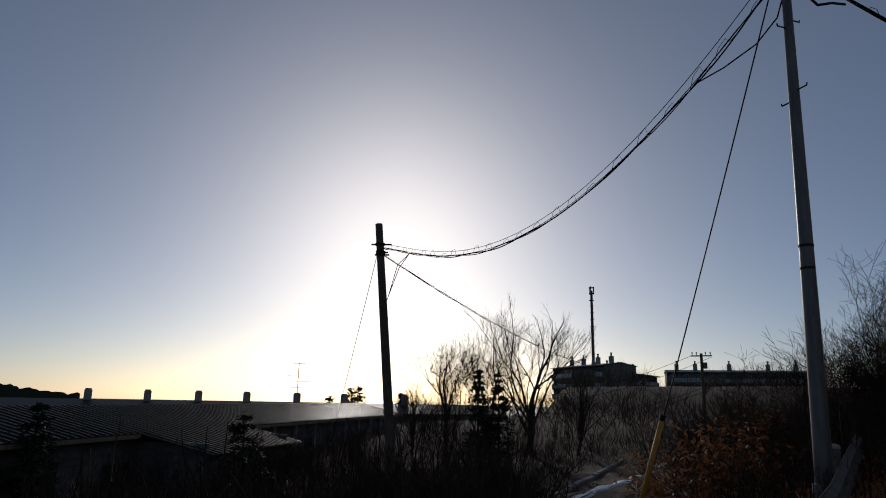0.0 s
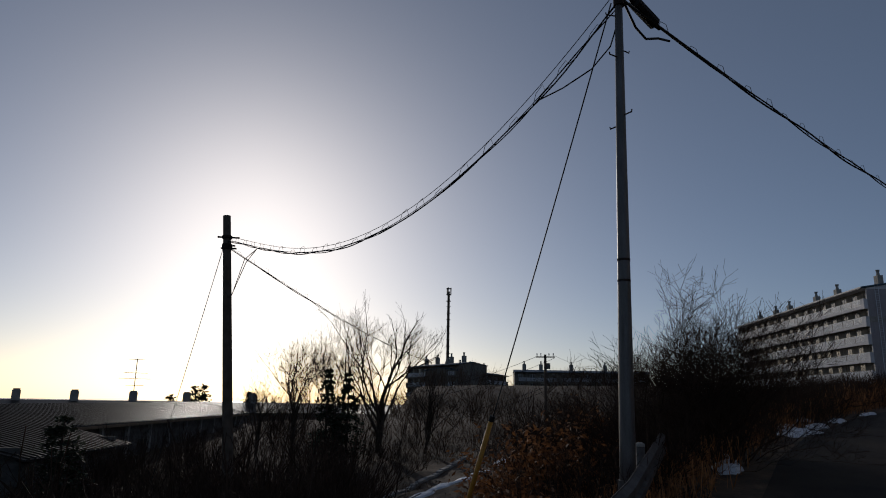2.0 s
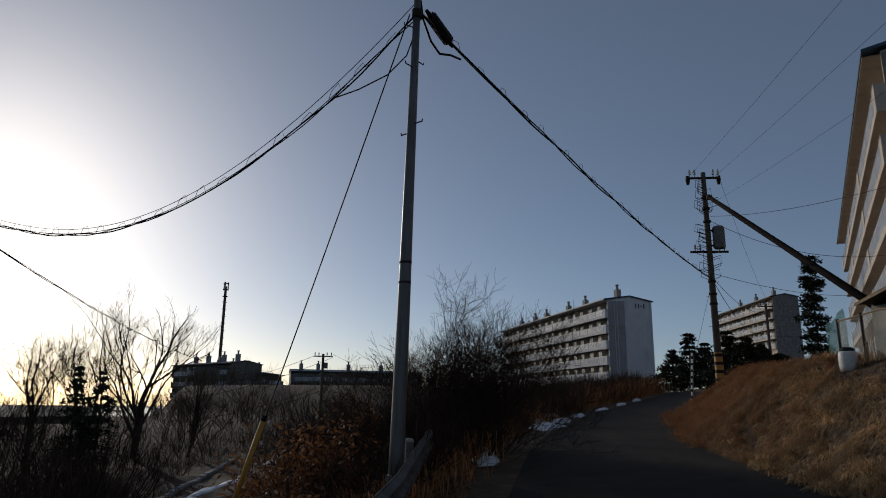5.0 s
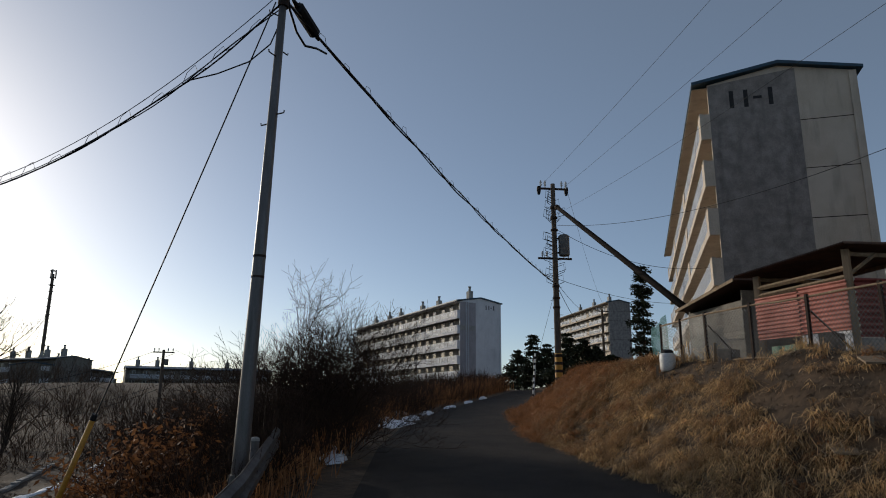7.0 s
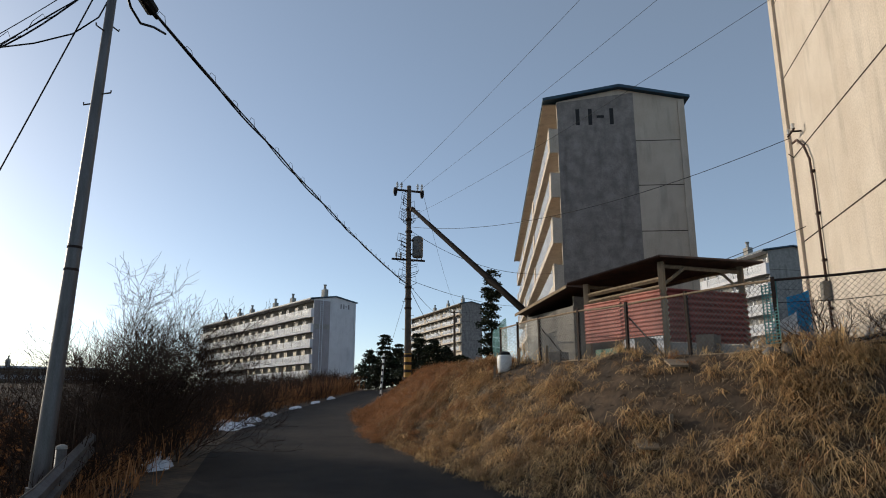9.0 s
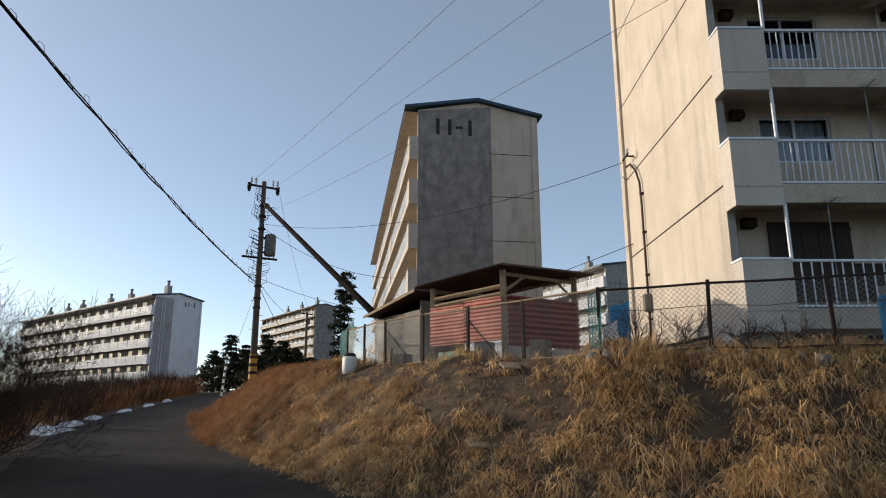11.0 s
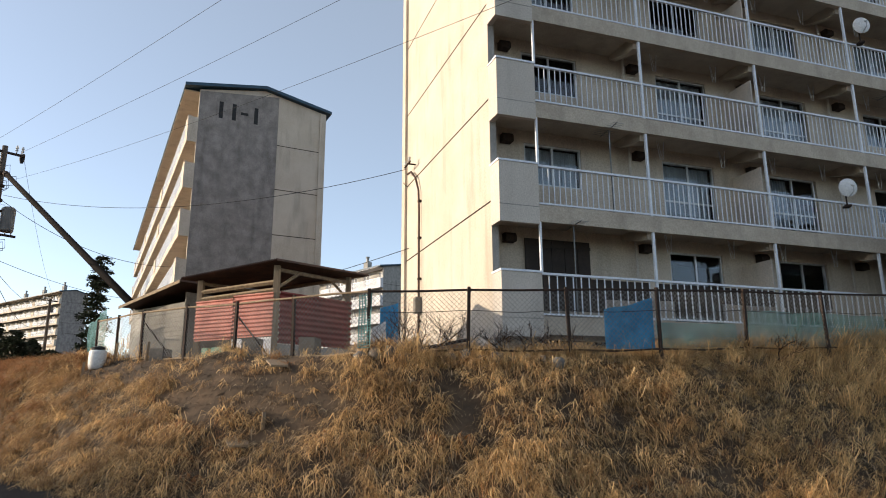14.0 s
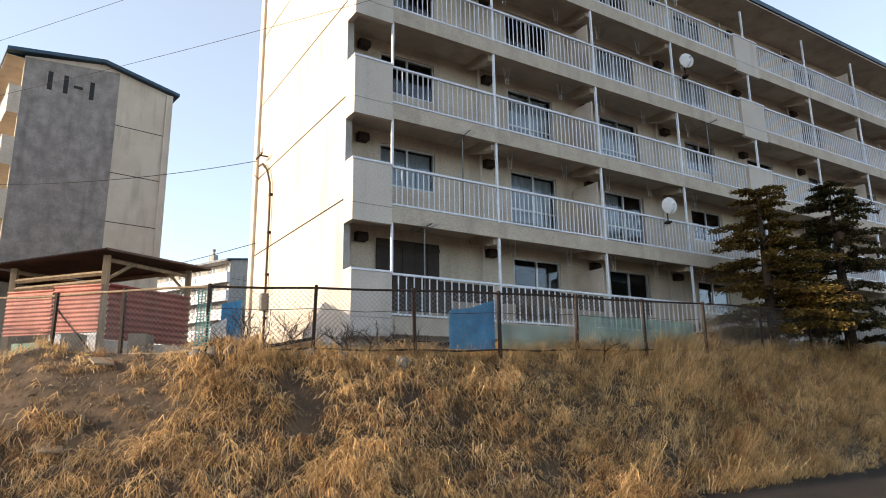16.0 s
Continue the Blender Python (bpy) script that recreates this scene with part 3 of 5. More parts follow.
tv_aerial(B1 @ pose(13.2, 0.0, 6.2), 2.2, "thin grey aerial on the third balcony")
# dark boards behind the ground-floor rail
for x0, x1, z0 in ((1.1, 1.9, 0.2), (1.92, 2.7, 0.2), (2.75, 4.0, 0.52), (4.2, 5.9, 0.56), (5.95, 7.85, 0.56), (8.1, 9.8, 0.56)):
    bd = thing("board", B1 @ pose(x0, 0.11, 0.93), "dark brown board leaning behind the ground floor rail", "board", "boards")
    part("panel", Shape().box(0, x1 - x0, 0, 0.025, z0, 0.98), board, bd)
    part("batten", Shape().box(0.02, x1 - x0 - 0.02, 0.026, 0.05, z0 + 0.1, z0 + 0.16), old_wood, bd)
wb = thing("window_board", B1 @ pose(1.2, 1.16, 0.93), "dark brown boards closing the ground floor window", "board")
for i in range(5):
    part("plank", Shape().box(0.005 + i * 0.37, 0.36 + i * 0.37, 0.04, 0.065, 0.95, 2.16), board, wb)
part("batten", Shape().box(0, 1.85, 0.015, 0.038, 1.1, 1.18).box(0, 1.85, 0.015, 0.038, 1.95, 2.03), board, wb)
# conduit and meter box on the gable
cd = thing("conduit", B1 @ pose(0, 6.0, 0), "rusty brown conduit running down the gable", "conduit")
part("pipe", Shape().tube([(-0.12, 1.15, 6.6), (-0.12, 0.75, 6.55), (-0.1, 0.3, 6.2), (-0.08, 0.03, 5.7), (-0.07, 0, 5.0), (-0.07, 0, 0.6)], 0.035, 8), dark_roof, cd, smooth=True)
for z in (1.5, 2.8, 4.1, 5.3):
    part("clip", Shape().box(-0.1, -0.002, -0.07, 0.07, z, z + 0.06), iron, cd)
part("meter_box", Shape().box(-0.2, -0.003, -0.12, 0.12, 1.75, 2.25).box(-0.21, -0.2, -0.1, 0.1, 1.78, 2.22), grey_board_and_shade, cd)
part("wire_bracket", Shape().box(-0.3, -0.003, 0.6, 0.64, 6.75, 6.79).box(-0.3, -0.26, 0.3, 0.95, 6.72, 6.76), iron, cd)
for y in (0.4, 0.85):
    part("insulator", Shape().tube([(-0.28, y, 6.78), (-0.28, y, 6.84), (-0.28, y, 6.92)], [0.05, 0.035, 0.055], 8), porcelain, cd)

# ---------------------------------------------------------------- fence on top of the bank
FENCE = [(16.40, 8.60, 2.60, 3.62), (15.45, 7.58, 2.55, 3.59), (14.30, 6.43, 2.50, 3.54), (13.60, 5.19, 2.45, 3.54), (12.97, 3.95, 2.40, 3.50), (12.22, 2.62, 2.36, 3.49),
         (11.61, 1.17, 2.40, 3.49), (11.61, -0.52, 2.42, 3.50), (11.90, -2.27, 2.42, 3.53), (12.25, -3.90, 2.45, 3.56), (13.24, -5.80, 2.54, 3.68), (14.18, -7.80, 2.60, 3.76),
         (15.16, -9.88, 2.69, 3.87), (16.26, -12.20, 2.77, 3.95), (17.17, -14.42, 2.87, 4.03), (18.06, -16.64, 2.93, 4.11), (18.95, -18.86, 2.99, 4.15), (19.83, -21.02, 3.04, 4.21)]
for i, ((ax, ay, za, ta), (bx, by, zb, tb)) in enumerate(zip(FENCE, FENCE[1:])):
    l = math.dist((ax, ay), (bx, by))
    tall, climb = ta - za, zb - za
    old = i < 6
    sec = thing("fence_panel", frame_of(ax, ay, za, bx - ax, by - ay), "weathered chain-link fence panel with pale rails" if old else "rusty chain-link fence panel with dark iron posts on the bank", "fence",
                "fence panels")
    lean = 1.6 * math.sin(i * 2.1)
    part("post", Shape().box(-0.026, 0.026, -0.026, 0.026, -0.45, tall + 0.03), iron, sec, at=pose(0, 0, 0, 0.5 * lean, lean, 0))
    if i in (2, 4):
        part("prop", Shape().tube([(0.75, 0.35, -0.1), (0.04, 0.03, tall * 0.75)], 0.02, 6), iron, sec)
    rail_mat, sagging = (old_wood if old else iron), 0.015 * math.sin(i * 1.7)
    part("top_rail", Shape().tube([(0, 0, tall - 0.02), (l / 2, 0, tall - 0.02 + sagging + (tb - ta) / 2), (l, 0, tb - za - 0.02)], 0.02, 6), rail_mat, sec)
    part("bottom_rail", Shape().tube([(0, 0, 0.05), (l / 2, 0.02, 0.02 + climb / 2), (l, 0, 0.05 + climb)], 0.017, 6), rail_mat, sec)
    if not old:
        part("tension_wire", Shape().tube([(0, 0.012, tall * 0.66), (l * 0.5, 0.02, tall * 0.63 + climb / 2), (l, 0.012, tb - za - tall * 0.34)], 0.006, 5), iron, sec)
    mesh = Shape()
    pitch, h0, h1 = 0.085, 0.07, tall - 0.03
    n = int((l + (h1 - h0)) / pitch)
    for j in range(n + 1):
        for sgn in (1, -1):
            x0 = j * pitch - (h1 - h0) if sgn > 0 else j * pitch
            a, c = x0, x0 + sgn * (h1 - h0)
            zs, ze = h0, h1
            if a < 0:
                zs, a = h0 - a, 0
            if a > l:
                zs, a = h0 + (a - l), l
            if c > l:
                ze, c = h1 - (c - l), l
            if c < 0:
                ze, c = h1 + c, 0
            if ze - zs < 0.05:
                continue
            bow = 0.02 * math.sin(j * 0.37 + i)
            mesh.tube([(a, 0, zs + climb * a / l), ((a + c) / 2, bow, (zs + ze) / 2 + climb * (a + c) / 2 / l), (c, 0, ze + climb * c / l)], 0.004, 3, caps=False)
    part("chain_link", mesh, zinc, sec)
fp = thing("fallen_rail", Matrix.Translation((11.72, 1.0, 2.4)), "dark iron rail slipped down against the fence", "rail")
part("bar", Shape().tube([(0, 0, 0.02), (0.03, -0.75, 0.1), (0.06, -1.5, 0.24)], 0.03, 6), iron, fp)

# blue sheet and netting hung on the fence
def hanging(name, p, q, z0, z1, mat, label, category, wave=0.04, ragged=0.0, off=0.06, weave=0):
    l = math.dist(p, q)
    t = thing(name, frame_of(p[0], p[1], z0, q[0] - p[0], q[1] - p[1]), label, category)
    nx, nz, s = max(8, int(l / 0.08)), 12, Shape()
    if weave:
        nx, nz = max(8, int(l / weave)), int((z1 - z0) / weave)
    for back in (0, 0.006):
        for j in range(nz + 1):
            for i in range(nx + 1):
                x, v = l * i / nx, j / nz
                top = (z1 - z0) * (1 - ragged * (0.5 + 0.5 * noise.noise((x * 1.7, 3.1, l))) * (1 - i / nx))
                s.v.append((x, off + back + wave * noise.noise((x * 2.2, v * 1.3, l * 3)) + 0.3 * wave * math.sin(x * 9), top * v))
    w = nx + 1
    for q2 in range(2):
        o = q2 * w * (nz + 1)
        s.f += [(o + j * w + i, o + j * w + i + 1, o + (j + 1) * w + i + 1, o + (j + 1) * w + i) for j in range(nz) for i in range(nx) if not weave or i % 3 == 0 or j % 3 == 0]
    part("cloth", s, mat, t, smooth=True)
    return t


hanging("tarpaulin", (12.1, -2.94), (12.28, -3.85), 2.5, 3.42, blue_sheet, "bright blue plastic sheet tied to the chain-link fence", "tarpaulin", 0.03, 0.55, off=0.05)
hanging("tarpaulin", (12.83, 1.14), (12.87, 0.8), 2.5, 3.47, blue_sheet, "torn blue plastic sheet hanging behind the fence post", "tarpaulin", 0.08, 0.25)
hanging("cloth", (12.2, 1.2), (12.25, 0.95), 2.42, 3.05, white_plastic, "pale torn cloth hanging beside the blue sheet", "cloth", 0.08, 0.5)
hanging("garden_net", (12.4, -4.0), (13.2, -5.7), 2.55, 3.05, net_green, "faded green garden netting behind the fence", "netting", 0.06, 0.3, off=0.14, weave=0.016)
hanging("garden_net", (13.42, -6.0), (15.2, -9.75), 2.65, 3.4, net_green, "faded blue-green garden netting behind the fence", "netting", 0.06, 0.2, off=0.14, weave=0.016)
hanging("garden_net", (11.64, 1.34), (11.6, 1.12), 2.5, 3.45, net_green, "tangled green netting caught on a fence post", "netting", 0.08, 0.1, off=-0.05, weave=0.016)
hanging("garden_net", (17.6, 9.6), (16.4, 8.5), 2.7, 3.9, net_green, "ragged green netting at the end of the fence", "netting", 0.1, 0.5, weave=0.016)

# ---------------------------------------------------------------- carport and shed behind the fence
M0, L0, R0 = Vector((14.25, 3.57, 0)), Vector((15.19, 5.6, 0)), Vector((15.98, 2.34, 0))
K0 = L0 + R0 - M0
cp = thing("carport", Matrix.Translation((0, 0, 0)), "open lean-to with red corrugated walls and wooden posts", "carport")
for p, z1 in ((M0, 4.5), (L0, 4.36), (R0, 4.55), (K0, 4.45)):
    part("post", Shape().box(p.x - 0.06, p.x + 0.06, p.y - 0.06, p.y + 0.06, 2.2, z1), old_wood, cp)


def corrugated(p, q, z0, z1, waves_up, depth, thick=0.012):
    """Sheet between two ground points with horizontal ribs."""
    d = (q - p).normalized()
    nrm = Vector((d.y, -d.x, 0))
    s, n = Shape(), waves_up * 6
    for back in (0, 1):
        for j in range(n + 1):
            z = z0 + (z1 - z0) * j / n
            o = depth * math.sin(2 * math.pi * waves_up * j / n) - back * thick
            for e in (p, q):
                c = e + nrm * o
                s.v.append((c.x, c.y, z))
    for j in range(n):
        s.f.append((2 * j, 2 * j + 1, 2 * j + 3, 2 * j + 2))
        o = 2 * (n + 1)
        s.f.append((o + 2 * j, o + 2 * j + 2, o + 2 * j + 3, o + 2 * j + 1))
    return s


half = M0 + (L0 - M0) * 0.5
out = Vector((-0.07, 0.03, 0))
# sunlit and shaded sides differ by sheet colour, not only by the sun
part("wall_panel", corrugated(M0 + out, half + out, 2.98, 3.92, 11, 0.018), red_lit, cp, "faded red corrugated sheet, coloured paler as the sunlit side")
part("wall_panel", corrugated(half + out * 1.2, L0 + out * 1.2, 2.96, 3.86, 11, 0.018), red_lit, cp, "faded red corrugated sheet, coloured paler as the sunlit side")
part("side_panel", corrugated(R0 + Vector((0, -0.07, 0)), M0 + Vector((0.04, -0.07, 0)), 2.84, 3.95, 9, 0.03), red_shaded, cp, "red corrugated sheet, coloured darker as the shaded side")
part("skirting", Shape().prism([(M0.x + 0.05, M0.y - 0.1), (R0.x, R0.y - 0.1), (R0.x, R0.y + 0.05), (M0.x + 0.05, M0.y + 0.05)], 2.3, 2.82, "z"), concrete, cp)
part("lower_board", corrugated(M0 + out * 1.1, half + out * 0.9, 2.6, 2.96, 2, 0.005), white_wall, cp, "flaking whitewashed board")
for a, c, z in ((M0, L0, 4.15), (M0, R0, 4.42), (L0, K0, 4.3), (R0, K0, 4.5), (M0, L0, 3.98)):
    part("beam", Shape().tube([(a.x, a.y, z), (c.x, c.y, z - (0.06 if a is M0 and c is L0 else 0))], 0.05, 4), old_wood, cp)
part("brace", Shape().tube([(M0.x, M0.y, 4.0), (M0.x + 0.45, M0.y - 0.38, 4.42)], 0.035, 4), old_wood, cp)
part("brace", Shape().tube([(R0.x, R0.y, 4.0), (R0.x - 0.45, R0.y + 0.38, 4.45)], 0.035, 4), old_wood, cp)
roof = Shape()
e1, e2 = (L0 - M0).normalized(), (R0 - M0).normalized()
w1, w2 = (L0 - M0).length, (R0 - M0).length
n1 = 44
for back in (0, 0.015):
    for i in range(n1 * 2 + 1):
        a = -0.3 + (w1 + 0.6) * i / (n1 * 2)
        for c in (-0.3, w2 * 0.5, w2 + 0.35):
            p = M0 + e1 * a + e2 * c
            roof.v.append((p.x, p.y, 4.56 - 0.055 * a + 0.025 * c + 0.022 * (1 if i % 2 else -1) - back))
for q2 in range(2):
    o = q2 * (n1 * 2 + 1) * 3
    roof.f += [(o + i * 3 + j, o + i * 3 + j + 1, o + i * 3 + j + 4, o + i * 3 + j + 3) for i in range(n1 * 2) for j in range(2)]
part("roof", roof, dark_roof, cp, "rusty corrugated roof sheet")

sh = thing("shed", frame_of(17.55, 8.35, 2.5, -1.5, -2.05), "grey boarded shed with a dark sloping sheet roof", "shed")
for i in range(13):
    part("plank", Shape().box(0.0, 2.55, -0.02 - 0.006 * (i % 2), 0.0, 0.02 + i * 0.115, 0.13 + i * 0.115), grey_board_and_shade, sh)
part("side_wall", Shape().box(2.5, 2.55, 0.0, 2.6, 0, 1.75).box(0.0, 0.05, 0.0, 2.6, 0, 1.6), grey_board_and_shade, sh)
part("back_wall", Shape().box(0.05, 2.5, 2.55, 2.6, 0, 1.7), grey_board_and_shade, sh)
part("roof", Shape().prism([(0.05, 1.56), (2.9, 1.92), (2.9, 1.97), (0.05, 1.61)], -0.4, 2.9, "y"), dark_roof, sh, "dark rusty roof sheet")
part("fascia", Shape().prism([(0.04, 1.52), (2.91, 1.88), (2.91, 1.95), (0.04, 1.59)], -0.425, -0.402, "y"), old_wood, sh)

# loose things by the fence
tank = thing("water_drum", Matrix.Translation((14.75, 7.6, height(14.75, 7.6))), "white plastic drum with a dark lid on the bank", "drum")
part("body", Shape().tube([(0, 0, -0.05), (0, 0, 0.05), (0, 0, 0.22), (0, 0, 0.32), (0, 0, 0.36)], [0.16, 0.175, 0.18, 0.175, 0.16], 20), white_plastic, tank, smooth=True)
part("lid", Shape().tube([(0, 0, 0.361), (0, 0, 0.42), (0, 0, 0.45)], [0.14, 0.14, 0.08], 18), tyre_mat, tank)
crate = thing("plastic_crate", frame_of(13.75, 4.9, 2.5, -0.5, -0.85), "green plastic crate lying under the fence", "crate")
part("shell", Shape().box(0, 0.7, 0, 0.03, 0, 0.2).box(0, 0.7, 0.37, 0.4, 0, 0.2).box(0, 0.03, 0.03, 0.37, 0, 0.2).box(0.67, 0.7, 0.03, 0.37, 0, 0.2).box(0.03, 0.67, 0.03, 0.37, 0, 0.02),
     green_plastic, crate)
random.seed(5)
for x, y, sx, sz in ((13.25, 3.7, 0.2, 0.42), (12.35, 2.35, 0.22, 0.42), (14.1, 5.9, 0.2, 0.3)):
    blk = thing("concrete_block", Matrix.Translation((x, y, height(x, y) - 0.1)), "weathered concrete block footing under the fence", "block", "footings")
    part("block", Shape().prism([(-sx, -0.14), (sx, -0.16), (sx * 0.95, 0.13), (-sx * 0.9, 0.15)], 0, sz, "z"), stone, blk)
for i in range(14):
    k = i / 13
    x, y = 11.42 + 0.25 * random.random() + 0.1 * k, 1.3 - 3.3 * k
    s, r = Shape(), 0.1 + 0.07 * random.random()
    for j in range(6):
        for q2 in range(9):
            w, v = 2 * math.pi * q2 / 9, math.pi * (j + 0.5) / 6
            rr = r * (0.8 + 0.35 * noise.noise((w + i * 3.1, v * 2, i)))
            s.v.append((rr * 1.25 * math.sin(v) * math.cos(w), rr * math.sin(v) * math.sin(w), rr * 0.85 * math.cos(v)))
    s.f += [(j * 9 + q2, j * 9 + (q2 + 1) % 9, (j + 1) * 9 + (q2 + 1) % 9, (j + 1) * 9 + q2) for j in range(5) for q2 in range(9)] + [tuple(range(9)), tuple(range(45, 54))]
    st = part("stone", s, stone, None, smooth=True)
    st.location = (x, y, height(x, y) + r * 0.45)
    tagged(st, "rough brown field stone lying along the fence foot", "stone", "field stones")

# ---------------------------------------------------------------- poles and wires
def shaft(parent, base, top, r0, r1, mat):
    d = Vector(top) - Vector(base)
    return part("shaft", Shape().tube([d * (i / 6) for i in range(7)], [r0 + (r1 - r0) * i / 6 for i in range(7)], 24), mat, parent, smooth=True)


def span(a, b, sag, n=28, skew=0.0):
    a, b = Vector(a), Vector(b)
    return [a + (b - a) * (i / n) - Vector((0, 0, 4 * sag * (i / n) * (1 - i / n) * (1 - skew * (1 - i / n) ** 2))) for i in range(n + 1)]


def wire(a, b, sag, r, label, n=28, skew=0.0):
    w = thing("overhead_wire", Matrix.Translation(a), label, "wire", "overhead wires")
    part("line", Shape().tube([p - Vector(a) for p in span(a, b, sag, n, skew)], r, 5), black_rubber, w, smooth=True)
    return w


def bundle(a, b, sag, label, turns, thick=0.016, skew=0.0):
    """Messenger wire with two cables under it, lashed by a loose spiral."""
    w = thing("overhead_cable", Matrix.Translation(a), label, "cable", "overhead cables")
    pts = [p - Vector(a) for p in span(a, b, sag, 60, skew)]
    side = (Vector(b) - Vector(a)).cross(Vector((0, 0, 1))).normalized()
    part("messenger", Shape().tube(pts, thick * 0.55, 5), zinc, w, smooth=True)
    for ph, r in ((0.0, thick), (2.4, thick * 0.75)):
        q = [p - Vector((0, 0, 0.035 + 0.02 * math.sin(i * 0.7 + ph))) + side * 0.028 * math.sin(i * 0.55 + ph) for i, p in enumerate(pts)]
        part("cable", Shape().tube(q, r, 6), black_rubber, w, smooth=True)
    random.seed(turns)
    for j in range(turns):
        k = (j + 0.5 + 0.3 * (random.random() - 0.5)) / turns * 60
        i = int(k)
        p, d = pts[i] + (pts[i + 1] - pts[i]) * (k - i), (pts[i + 1] - pts[i]).normalized()
        h = 0.05 + 0.11 * random.random()
        part("lashing", Shape().tube([p - d * 0.2 - Vector((0, 0, 0.03)), p - d * 0.12 + Vector((0, 0, h * 0.8)), p + d * 0.05 + Vector((0, 0, h)), p + d * 0.12 - Vector((0, 0, 0.02)),
                                      p + d * 0.3 - Vector((0, 0, 0.05))], 0.005, 4), black_rubber, w)
    return w


def peg(parent, z, way, r, lean=(0, 0)):
    way = Vector(way).normalized()
    c = Vector((lean[0] * z, lean[1] * z, z))
    part("step_peg", Shape().tube([way * r + c, way * (r + 0.16) + c, way * (r + 0.165) + c + Vector((0, 0, 0.035))], 0.011, 6), iron, parent)


PB, PBT = (4.67, 8.52, -0.25), Vector((4.82, 8.44, 8.0))
pb = thing("utility_pole", Matrix.Translation(PB), "slender grey tubular steel pole beside the guard rail", "utility pole", "utility poles")
shaft(pb, PB, PBT, 0.118, 0.055, steel_pole)
for z in (3.55, 3.85):
    x = 0.15 * z / 8.2
    part("band", Shape().tube([(x, -0.0097 * z, z), (x, -0.0097 * z, z + 0.035)], 0.094 - 0.0006 * z, 20), iron, pb)
for z, a in ((6.05, -70), (5.92, 110), (7.0, 200), (7.15, 20), (7.7, 180)):
    peg(pb, z, (math.cos(radians(a)), math.sin(radians(a)), 0), 0.05, (0.0182, -0.0097))
part("top_clamp", Shape().tube([(0.148, -0.08, 7.88), (0.15, -0.08, 8.02)], 0.085, 14), iron, pb)
part("collar", Shape().tube([(0, 0, 0.22), (0, 0, 0.3), (0, 0, 0.9)], [0.135, 0.128, 0.125], 18), steel_pole, pb)

PAB, PAT = (-1.2, 22.6, -3.6), Vector((-2.19, 22.55, 7.5))
pa = thing("utility_pole", Matrix.Translation(PAB), "plain grey concrete pole standing below the road", "utility pole", "utility poles")
shaft(pa, PAB, PAT, 0.185, 0.125, conc_pole)
dA = PAT - Vector(PAB)
for k, w in ((0.93, 0.3), (0.905, 0.16), (0.897, 0.2)):
    c = dA * k
    part("band", Shape().tube([c, c + Vector((0, 0, 0.09))], 0.165, 16), iron, pa)
    part("hook", Shape().tube([c + Vector((-w, 0, 0.04)), c + Vector((w + 0.1, 0, 0.05))], 0.03, 6), iron, pa)

PD, PDT = (29.2, 21.35, 2.0), Vector((29.3, 21.45, 13.65))
pd = thing("utility_pole", Matrix.Translation(PD), "brown utility pole with transformer, crossarms and insulators", "utility pole", "utility poles")
shaft(pd, PD, PDT, 0.19, 0.12, conc_pole)
part("guard_wrap", Shape().tube([(0, 0, 0.3), (0, 0, 2.2)], [0.205, 0.2], 18), yellow_plastic, pd, "worn yellow and dark guard wrap")
for k in range(5):
    part("guard_band", Shape().tube([(0, 0, 0.4 + 0.4 * k), (0, 0, 0.55 + 0.4 * k)], 0.21, 18), iron, pd)
rx, ry = 0.8, -0.6  # crossarm direction, across the view


def crossarm(z, w):
    a = part("crossarm", Shape().box(-w, w, -0.05, 0.05, -0.05, 0.05), iron, pd, at=pose(0.08, 0.08, z, 0, 0, math.degrees(math.atan2(ry, rx))))
    return a


def insulator(parent, x, z=0.05, tall=0.3):
    part("insulator", Shape().tube([(x, 0, z), (x, 0, z + tall * 0.3), (x, 0, z + tall * 0.35), (x, 0, z + tall * 0.6), (x, 0, z + tall * 0.65), (x, 0, z + tall)],
                                   [0.03, 0.03, 0.075, 0.04, 0.075, 0.035], 10), porcelain, parent)


c1 = crossarm(11.35, 0.85)
c2 = crossarm(7.35, 0.95)
for x in (-0.7, -0.45, 0.5, 0.75):
    insulator(c1, x, 0.05, 0.42)
    insulator(c2, x, 0.05, 0.34)
for x in (-0.78, 0.8):
    part("cutout", Shape().tube([(x, 0.1, 0.15), (x, 0.12, -0.1), (x, 0.12, -0.32)], [0.1, 0.12, 0.07], 8), black_rubber, c1)
part("transformer", Shape().tube([(0.42, -0.3, 7.5), (0.42, -0.3, 7.56), (0.42, -0.3, 8.6), (0.42, -0.3, 8.68)], [0.26, 0.3, 0.3, 0.22], 20), trafo, pd, "grey can transformer")
part("hanger", Shape().box(0.05, 0.3, -0.2, -0.1, 7.6, 7.68).box(0.05, 0.3, -0.2, -0.1, 8.4, 8.48), iron, pd)
random.seed(9)
for i in range(30):
    z = 6.0 + 5.3 * random.random()
    w = random.uniform(0.25, 0.65)
    s = random.choice((-1, 1))
    part("jumper", Shape().tube([Vector((0.05, 0.05, z)), Vector((rx, ry, 0)) * s * w + Vector((0, 0, z + 0.15)), Vector((rx, ry, 0)) * s * w * 1.1 + Vector((0, 0, z - 0.25)),
                                 Vector((0.06, 0.06, z - 0.45))], 0.017, 5), black_rubber, pd, smooth=True)
for i in range(10):
    z = 3.5 + 0.75 * i
    peg(pd, z, (rx, ry, 0) if i % 2 else (-rx, -ry, 0), 0.16)
